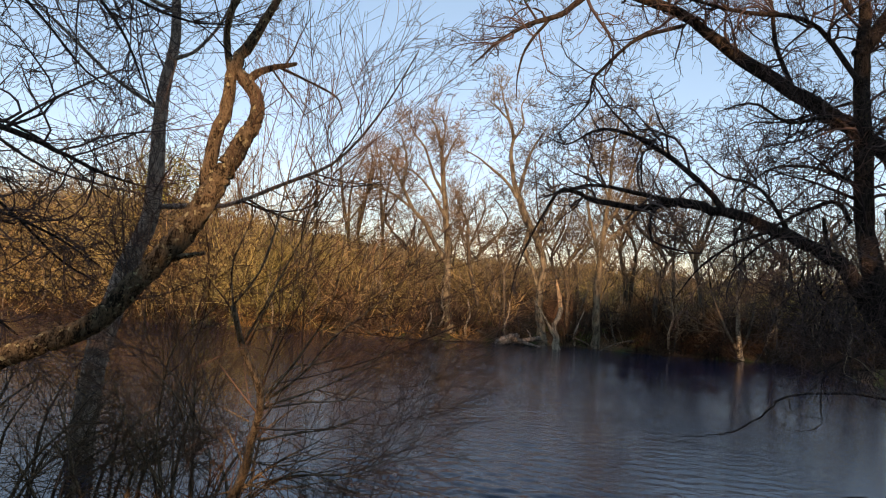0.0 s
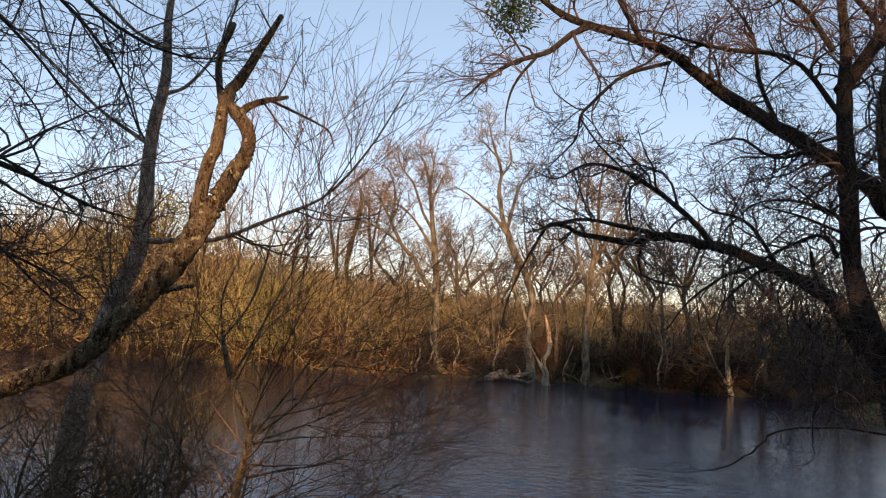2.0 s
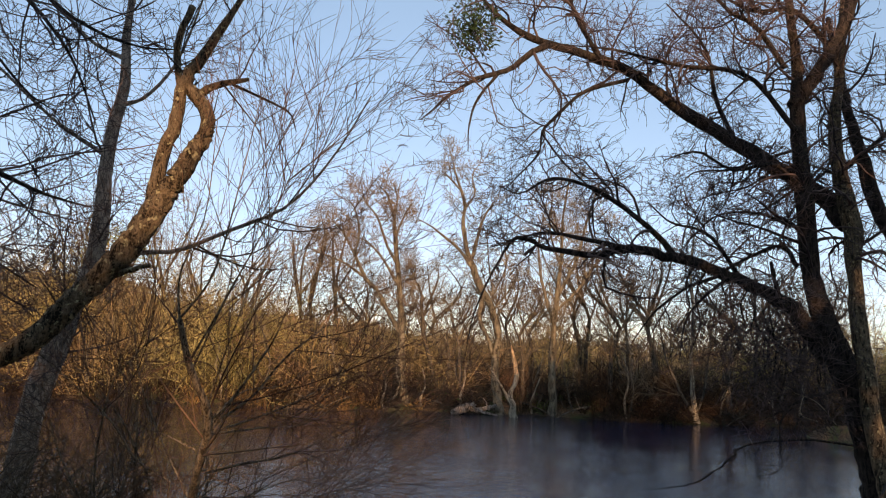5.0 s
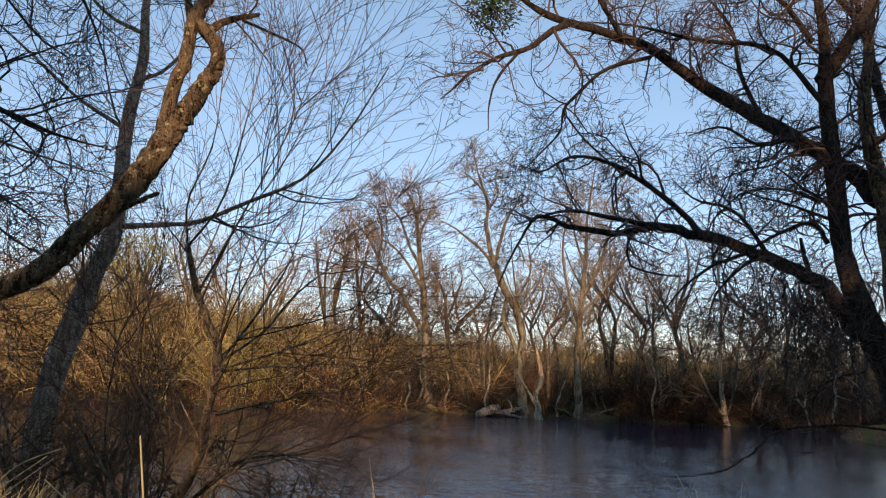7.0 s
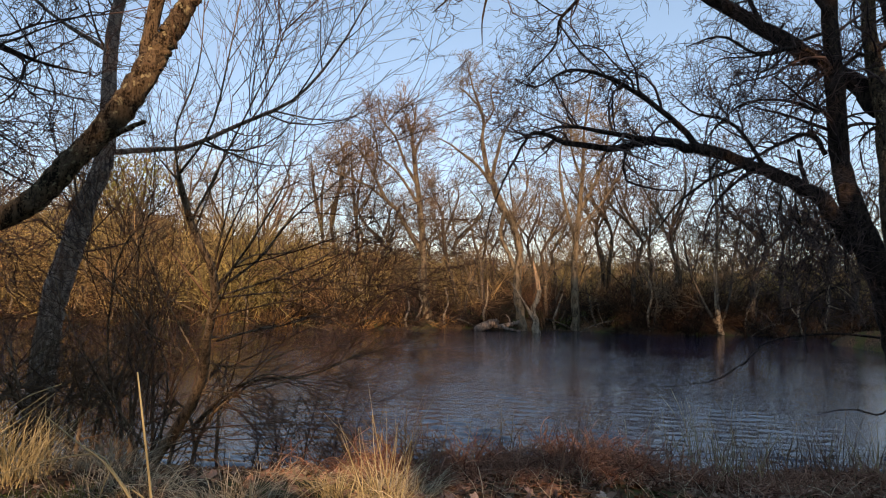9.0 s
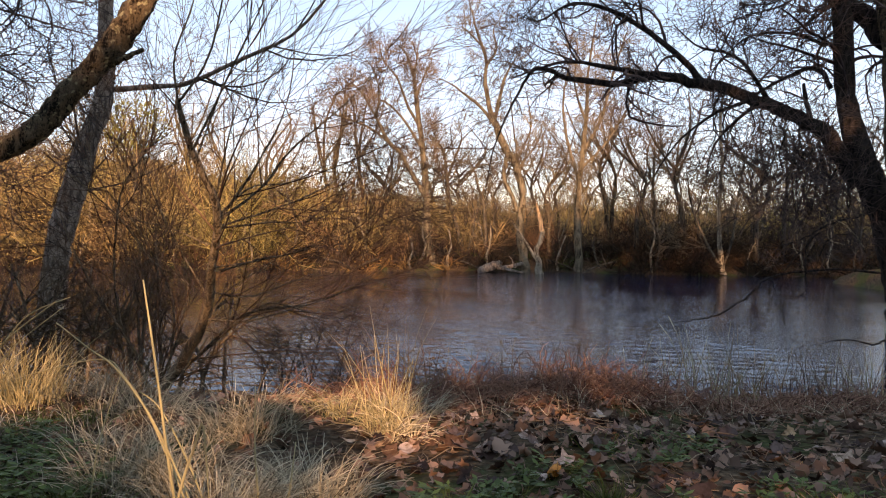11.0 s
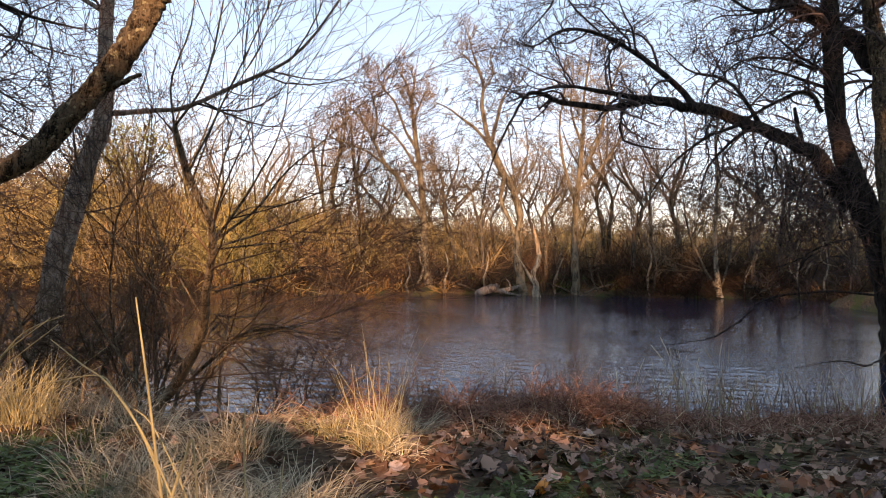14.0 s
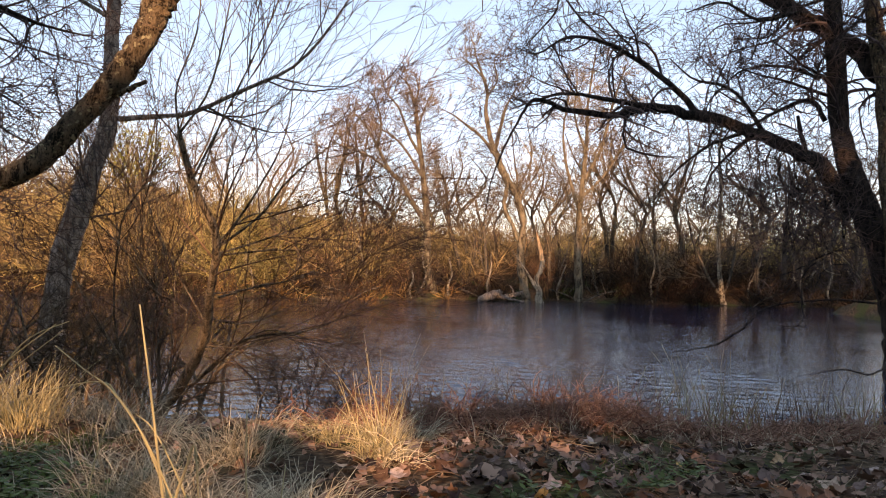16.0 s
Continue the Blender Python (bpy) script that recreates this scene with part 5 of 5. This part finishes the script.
def tussock(x, y, count, tall, spread, mat, seed, label, **more):
    rng = np.random.default_rng(seed)
    root = base_at("grass_tussock", (x, y, float(ground_z(x, y))), label, "grass", "grass tussocks on the bank")
    for k in range(4):
        a, r = k * 1.7 + rng.uniform(0, 0.8), spread * 0.55
        tagged(part("tuft", blades(x + r * math.cos(a), y + r * math.sin(a), max(count // 4, 4), tall * rng.uniform(0.75, 1.15), spread * 0.6, rng, **more), mat, root), kind="stuff")


def stalk(points, r, label="long dry golden grass stalk"):
    line, rad = spline(points, [r, r * 0.8, r * 0.4], 18)
    v, f = tubes(line[None], rad[None], 6, True)
    tagged(mesh_object("dry_stalk", v, f, STRAW), label, "grass stalk", "long dry stalks")


G = "straw-coloured dry grass tussock on the bank"
tussock(-0.34, 3.95, 150, 0.24, 0.09, STRAW, 61, "golden sunlit dry grass tussock with upright stems", lean=0.6, width=0.0022, droop=0.45)
tussock(-0.36, 4.02, 40, 0.6, 0.09, STRAW, 62, "upright golden grass stems in a tussock", lean=0.4, width=0.0022, droop=0.1)
tussock(-0.28, 3.88, 90, 0.26, 0.12, STRAW_DULL, 65, "arching golden grass at the edge of leaves", lean=1.0, width=0.0024, droop=0.6)
tussock(-2.5, 4.6, 420, 0.42, 0.28, STRAW, 63, "golden sunlit dry grass tussock", lean=0.5)
tussock(-0.62, 4.3, 130, 0.2, 0.16, STRAW, 64, G, droop=0.45)
for k, (x, y, c, h, w) in enumerate([(-0.75, 2.75, 520, 0.26, 0.22), (-1.1, 3.1, 420, 0.28, 0.22), (-0.5, 3.0, 420, 0.24, 0.2), (-1.45, 3.6, 180, 0.2, 0.22), (-1.0, 3.9, 380, 0.28, 0.25), (-1.7, 4.4, 240, 0.26, 0.3),
                                      (-2.2, 5.0, 260, 0.3, 0.3), (-0.9, 5.1, 120, 0.16, 0.3), (-2.1, 3.9, 90, 0.16, 0.3), (-0.3, 4.6, 240, 0.26, 0.22), (-1.4, 2.9, 70, 0.14, 0.2)]):
    tussock(x, y, c, h, w, STRAW_DULL, 70 + k, "dull matted dry grass tussock on the bank", lean=0.9, width=0.0024, droop=0.4)
for k, (x, y, c, h, w) in enumerate([(0.02, 2.75, 240, 0.11, 0.16), (0.45, 2.85, 160, 0.15, 0.06), (-1.25, 2.75, 200, 0.12, 0.2), (1.3, 2.9, 200, 0.09, 0.25), (0.7, 3.7, 60, 0.09, 0.25), (-1.9, 4.1, 200, 0.1, 0.3)]):
    tussock(x, y, c, h, w, GREEN, 90 + k, "fresh green grass tuft among dead leaves", lean=0.8)

for k, (x, y, c) in enumerate([(1.2, 4.5, 40), (2.0, 4.7, 40), (2.9, 4.9, 40), (0.7, 4.8, 50), (3.8, 5.2, 40), (0.3, 4.4, 50)]):
    tussock(x, y, c, 0.24, 0.4, STRAW_DULL, 240 + k, "thin scattered dry grass among dead leaves", lean=1.2, width=0.0018, droop=0.3)

stalk([(-0.76, 2.55, 0.58), (-0.8, 2.55, 0.76), (-0.84, 2.55, 1.05), (-0.88, 2.55, 1.32)], 0.0055)
stalk([(-0.7, 2.55, 0.6), (-0.84, 2.55, 0.91), (-0.95, 2.55, 1.07), (-1.03, 2.55, 1.13), (-1.12, 2.55, 1.2)], 0.0036)
stalk([(-0.74, 2.6, 0.6), (-0.88, 2.6, 0.93), (-0.96, 2.6, 1.05), (-1.0, 2.6, 1.09), (-1.1, 2.6, 1.08), (-1.28, 2.6, 1.03)], 0.0034)
stalk([(-1.7, 2.6, 0.6), (-1.5, 2.6, 0.93), (-1.26, 2.55, 1.15), (-1.12, 2.55, 1.26)], 0.0034)
stalk([(-0.8, 2.5, 0.6), (-0.75, 2.5, 0.79), (-0.72, 2.5, 0.88), (-0.7, 2.5, 0.94), (-0.69, 2.5, 0.86), (-0.67, 2.5, 0.6)], 0.005)
stalk([(-0.59, 2.7, 0.58), (-0.6, 2.7, 0.68), (-0.61, 2.7, 0.81), (-0.61, 2.7, 1.0)], 0.004)
stalk([(-0.53, 2.7, 0.58), (-0.51, 2.7, 0.68), (-0.49, 2.7, 0.84)], 0.004)
stalk([(-1.75, 2.9, 0.6), (-1.6, 2.9, 0.9), (-1.46, 2.9, 1.11), (-1.38, 2.9, 1.19), (-1.26, 2.9, 1.24)], 0.0035)
stalk([(-1.72, 2.9, 0.6), (-1.58, 2.9, 0.88), (-1.46, 2.9, 1.06), (-1.28, 2.9, 1.21)], 0.0035)
stalk([(-0.7, 2.62, 0.6), (-0.78, 2.62, 0.8), (-0.86, 2.62, 0.95), (-0.92, 2.62, 1.0)], 0.0035)
stalk([(-1.15, 2.8, 0.6), (-1.12, 2.8, 0.8), (-1.05, 2.8, 1.02)], 0.003)


def bramble(x, y, wide, deep, count, tall, seed, mat=BRAMBLE):
    """A low tangle of arching stems."""
    rng = np.random.default_rng(seed)
    n = 8
    px, py = x + rng.normal(0, wide, count), y + rng.normal(0, deep, count)
    P = np.empty((count, n, 3))
    P[:, 0] = np.stack([px, py, ground_z(px, py) - 0.01], 1)
    d = unit(rng.normal(0, 0.7, (count, 3)) * np.array([1, 1, 0.2]) + np.array([0, 0, 0.9]))
    L = tall * rng.uniform(0.6, 1.9, count)
    for k in range(1, n):
        P[:, k] = P[:, k - 1] + d * (L / (n - 1))[:, None]
        d = unit(d + rng.normal(0, 0.24, (count, 3)) - np.array([0, 0, 0.2]))
    P[:, :, 2] = np.maximum(P[:, :, 2], np.maximum(ground_z(P[:, :, 0], P[:, :, 1]), 0) + 0.01 + 0.03 * rng.random((count, n)))
    R = 0.0032 * rng.uniform(0.5, 1.7, count)[:, None] * np.linspace(1, 0.4, n)
    P2, R2 = sprout(P, R, 4.5, 0.14, 50, 0.0, 0.25, rng, n=3, tip=0.0018)
    root = base_at("bramble", (x, y, float(ground_z(x, y))), "low tangle of dead reddish bramble stems at the water's edge", "bramble", "brambles along the shore")
    thick = R[:, 0] > 0.0034
    tagged(part("cane_tangle", tubes(P[thick], R[thick], 4), mat, root), kind="stuff")
    tagged(part("thin_tangle", tubes(P[~thick], R[~thick], 3), mat, root), kind="stuff")
    tagged(part("shoot_tangle", tubes(P2, R2, 3), mat, root), kind="stuff")


for k, (x, y, w, d, c, h) in enumerate([(0.2, 5.4, 0.35, 0.26, 300, 0.16), (0.75, 5.4, 0.32, 0.25, 340, 0.18), (1.2, 5.45, 0.25, 0.25, 280, 0.17), (-0.4, 5.5, 0.3, 0.3, 200, 0.2),
                                         (2.1, 5.6, 0.35, 0.3, 170, 0.12), (2.9, 5.6, 0.35, 0.3, 170, 0.12), (3.6, 5.7, 0.4, 0.3, 170, 0.12), (4.4, 5.9, 0.4, 0.3, 160, 0.14), (0.6, 5.0, 0.5, 0.25, 170, 0.12), (1.9, 5.1, 0.6, 0.25, 170, 0.12)]):
    bramble(x, y, w, d, c * 2, h * 1.15, 110 + k)


def reed_clump(x, y, count, tall, seed, mat=STRAW_DULL):
    rng = np.random.default_rng(seed)
    root = base_at("reed_clump", (x, y, float(ground_z(x, y))), "thin dead reed stems standing at the water's edge", "reeds", "reeds along the shore")
    for k in range(count):
        part("stem", blades(x + rng.normal(0, 0.1), y + rng.normal(0, 0.1), 1, tall * 1.15, 0.02, rng, 0.35, 0.004, 0.08, 6), mat, root)


for k, (x, y, c, h) in enumerate([(1.62, 5.9, 26, 0.55), (2.15, 6.4, 14, 0.45), (2.5, 6.5, 16, 0.5), (2.9, 6.3, 14, 0.4), (3.3, 6.6, 16, 0.5), (3.8, 6.7, 12, 0.5), (0.05, 6.2, 14, 0.4), (-0.5, 6.0, 20, 0.5), (1.1, 6.3, 10, 0.4), (4.5, 6.6, 14, 0.5), (0.4, 6.1, 12, 0.45), (0.8, 6.2, 14, 0.5), (1.35, 6.1, 12, 0.4), (1.9, 6.1, 14, 0.5), (2.7, 6.1, 12, 0.45), (3.5, 6.3, 12, 0.5), (-0.2, 5.5, 12, 0.4), (4.1, 6.4, 12, 0.5), (1.75, 5.7, 26, 0.36), (2.1, 5.9, 24, 0.36), (2.45, 5.8, 26, 0.34), (2.8, 5.9, 26, 0.36), (3.15, 6.0, 24, 0.36), (3.5, 6.0, 26, 0.38), (3.9, 6.1, 24, 0.4)]):
    reed_clump(x, y, c, h, 130 + k, STRAW if k % 3 == 0 else SEDGE if k % 3 == 1 else TWIG_SHRUB)


def herb(x, y, count, tall, seed):
    """A low fresh-green herb: short stems with pairs of small leaves."""
    rng = np.random.default_rng(seed)
    root = base_at("green_herb", (x, y, float(ground_z(x, y))), "small fresh green herb growing through dead leaves", "herb", "green herbs on the bank")
    a, r = rng.uniform(0, 2 * np.pi, count), 0.1 * np.sqrt(rng.random(count))
    foot = np.stack([x + r * np.cos(a), y + r * np.sin(a)], 1)
    P = np.empty((count, 4, 3))
    for k in range(4):
        P[:, k, :2] = foot + np.stack([np.cos(a), np.sin(a)], 1) * 0.02 * k ** 1.4 * rng.uniform(0.3, 1.5, (count, 1))
        P[:, k, 2] = ground_z(foot[:, 0], foot[:, 1]) + tall * k / 3 * rng.uniform(0.75, 1.0, count)
    tagged(part("stalk_tuft", tubes(P, np.full((count, 4), 0.0014), 3), GREEN, root), kind="stuff")
    verts = []
    for k in (1, 2, 3):
        for side in range(3):
            b = rng.uniform(0, 2 * np.pi, count)
            u = unit(np.stack([np.cos(b), np.sin(b), rng.uniform(-0.2, 0.5, count)], 1))
            w = unit(np.cross(u, np.array([0, 0, 1.0])))
            s = rng.uniform(0.014, 0.026, count)[:, None]
            c = P[:, k]
            verts.append(np.stack([c, c + u * s + w * s * 0.45, c + u * s * 2, c + u * s - w * s * 0.45], 1))
    v = np.concatenate(verts).reshape(-1, 3)
    tagged(part("foliage", (v, np.arange(len(v)).reshape(-1, 4)), HERB, root), kind="stuff")


for k, (x, y, c, h) in enumerate([(-0.02, 2.78, 34, 0.09), (0.1, 2.85, 26, 0.07), (-1.3, 2.9, 30, 0.08), (1.15, 3.0, 30, 0.05), (0.72, 3.45, 16, 0.05), (0.95, 3.75, 14, 0.05), (-1.55, 3.2, 26, 0.09), (0.35, 3.2, 18, 0.05), (-1.7, 3.3, 40, 0.07), (-1.5, 2.8, 40, 0.06), (-1.9, 3.7, 36, 0.07), (-1.65, 2.95, 36, 0.06), (-2.1, 3.4, 36, 0.06), (0.8, 2.85, 18, 0.05)]):
    herb(x, y, c, h, 170 + k)


def far_branch(x, y, length, turn, seed):
    """A dead branch fallen into the far shallows."""
    t = Tree("fallen_branch", "grey dead branch fallen into the far shallows", "branch", BARK_FAR, seed, "fallen branches at the far shore")
    dx, dy = math.cos(turn) * length, -abs(math.sin(turn)) * length
    t.limb([(x, y, 0.45), (x + dx * 0.35, y + dy * 0.35, 0.36), (x + dx * 0.7, y + dy * 0.7, 0.2), (x + dx, y + dy, -0.02)], [0.04, 0.03, 0.022, 0.01], "bough", 12, 6)
    bough = t.made
    for u, lift in ((0.3, 0.7), (0.5, 0.55), (0.7, 0.4)):
        t.limb([(x + dx * u, y + dy * u, 0.38), (x + dx * (u + 0.12), y + dy * u - 0.1, 0.38 + lift * 0.5), (x + dx * (u + 0.16), y + dy * u - 0.25, 0.38 + lift)], [0.02, 0.008], "twig", 8, 5, grow=False, under=bough)


for k, (x, ln, turn) in enumerate([(-5.2, 1.6, 0.5), (-3.1, 1.3, 2.4), (-0.2, 1.2, 0.3), (3.4, 1.5, 0.7), (5.9, 1.6, 2.7), (8.0, 1.4, 0.4), (12.0, 1.7, 2.6), (10.8, 1.2, 0.8)]):
    far_branch(x, float(shore_far(x)) + 0.3, ln, turn, 190 + k)


def leaf_shape(seed):
    """A curled, five-lobed dead leaf about 8 cm across."""
    rng = np.random.default_rng(seed)
    a = np.linspace(-2.5, 2.5, 11)
    r = np.where(np.arange(11) % 2 == 0, 0.042, 0.031) * rng.uniform(0.7, 1.2, 11)
    rim = np.stack([r * np.sin(a), r * np.cos(a) + 0.01, 0 * a], 1)
    pts = np.vstack([[0, 0, 0], rim, [0, -0.05, 0.004]])
    pts[:, :2] *= rng.uniform(0.75, 1.1, 2)
    curl = rng.uniform(4, 16)
    pts[:, 2] += curl * pts[:, 0] ** 2 + rng.uniform(-5, 9) * pts[:, 1] ** 2 + rng.normal(0, 0.0025, len(pts))
    faces = [(0, k, k + 1) for k in range(1, 11)] + [(0, 11, 12), (0, 12, 1)]
    return pts, np.array(faces)


def leaf_litter():
    rng = np.random.default_rng(17)
    shapes = [leaf_shape(200 + k) for k in range(8)]
    root = base_at("leaf_litter", (0.8, 3.5, float(ground_z(0.8, 3.5))), "fallen brown maple leaves lying on the bank", "dead leaves")
    first = [part("leaf", s, LEAF_ONE, root) for s in shapes]
    verts, faces, at, made = [], [], 0, 0
    for k in range(12500):
        if k < 300:
            x, y = rng.uniform(-0.5, 2.1), rng.uniform(2.75, 4.6)
        else:
            x, y = (rng.uniform(-3.5, 5.5), rng.uniform(1.8, 6.4)) if k < 9000 else (rng.normal(0.5, 4.0), rng.normal(0.5, 2.6))
            if y > float(shore_near(np.array(x))) - 0.2:
                continue
            if x < -0.4 and rng.random() < 0.5:
                continue
        m = pose(x, y, float(ground_z(x, y)) + rng.uniform(0.004, 0.025), rng.normal(0, 32), rng.normal(0, 32), rng.uniform(0, 360)) @ Matrix.Scale(rng.uniform(0.4, 1.2) if k < 300 else rng.uniform(0.3, 0.9), 4)
        if k < 300:
            ob = first[k] if k < 8 else first[k % 8].copy()
            if k >= 8:
                scene.collection.objects.link(ob)
            ob.matrix_basis = m
        else:
            v, f = shapes[k % 8]
            mm = np.array(m)
            verts.append(v @ mm[:3, :3].T + mm[:3, 3])
            faces.append(f + at)
            at += len(v)
    rest = mesh_object("scattered_leaves", np.concatenate(verts), np.concatenate(faces), LEAF)
    tagged(rest, "scattered dead brown leaves", "dead leaves", kind="stuff")


leaf_litter()


def stick_litter():
    """Short dead stems and twigs lying about on the bank."""
    rng = np.random.default_rng(23)
    n = 2600
    x, y, a = rng.uniform(-2.5, 5.0, n), rng.uniform(2.3, 6.3, n), rng.uniform(0, np.pi, n)
    L = rng.uniform(0.04, 0.22, n)
    P = np.empty((n, 4, 3))
    for k, u in enumerate(np.linspace(-0.5, 0.5, 4)):
        P[:, k, 0] = x + np.cos(a) * L * u + rng.normal(0, 0.006, n)
        P[:, k, 1] = y + np.sin(a) * L * u
        P[:, k, 2] = ground_z(P[:, k, 0], P[:, k, 1]) + 0.012 + 0.03 * rng.random(n) + 0.1 * L * (u + 0.5) * rng.random(n)
    v, f = tubes(P, rng.uniform(0.0012, 0.003, n)[:, None] * np.array([1, 1, 0.9, 0.6]), 3)
    tagged(mesh_object("twig_litter", v, f, TWIG_LITTER), "small dead stems scattered over the bank", "twigs", kind="stuff")


stick_litter()


def mistletoe(x, y, z, size, seed):
    """An evergreen clump hanging in the bare crown."""
    rng = np.random.default_rng(seed)
    n = 760
    root = base_at("mistletoe", (x, y, z), "dark green mistletoe clump hanging from a limb", "mistletoe")
    d = unit(rng.normal(0, 1, (40, 3)))
    P = np.stack([np.array([x, y, z]) + d * s for s in np.linspace(0.02, size * 0.9, 4)], 1)
    part("stem_bundle", tubes(P, np.full((40, 4), 0.005), 3), TWIG_DARK, root)
    c = np.array([x, y, z]) + unit(rng.normal(0, 1, (n, 3))) * size * (rng.random((n, 1)) ** 0.5) * np.array([1, 0.9, 1.1])
    u = unit(rng.normal(0, 1, (n, 3)))
    w = unit(np.cross(u, rng.normal(0, 1, (n, 3))))
    a = 0.045
    v = np.stack([c - u * a, c + w * a * 0.35, c + u * a, c - w * a * 0.35], 1).reshape(-1, 3)
    tagged(part("foliage", (v, np.arange(4 * n).reshape(n, 4)), EVERGREEN, root), kind="stuff")


mistletoe(0.3, 11.3, 6.92, 0.45, 19)
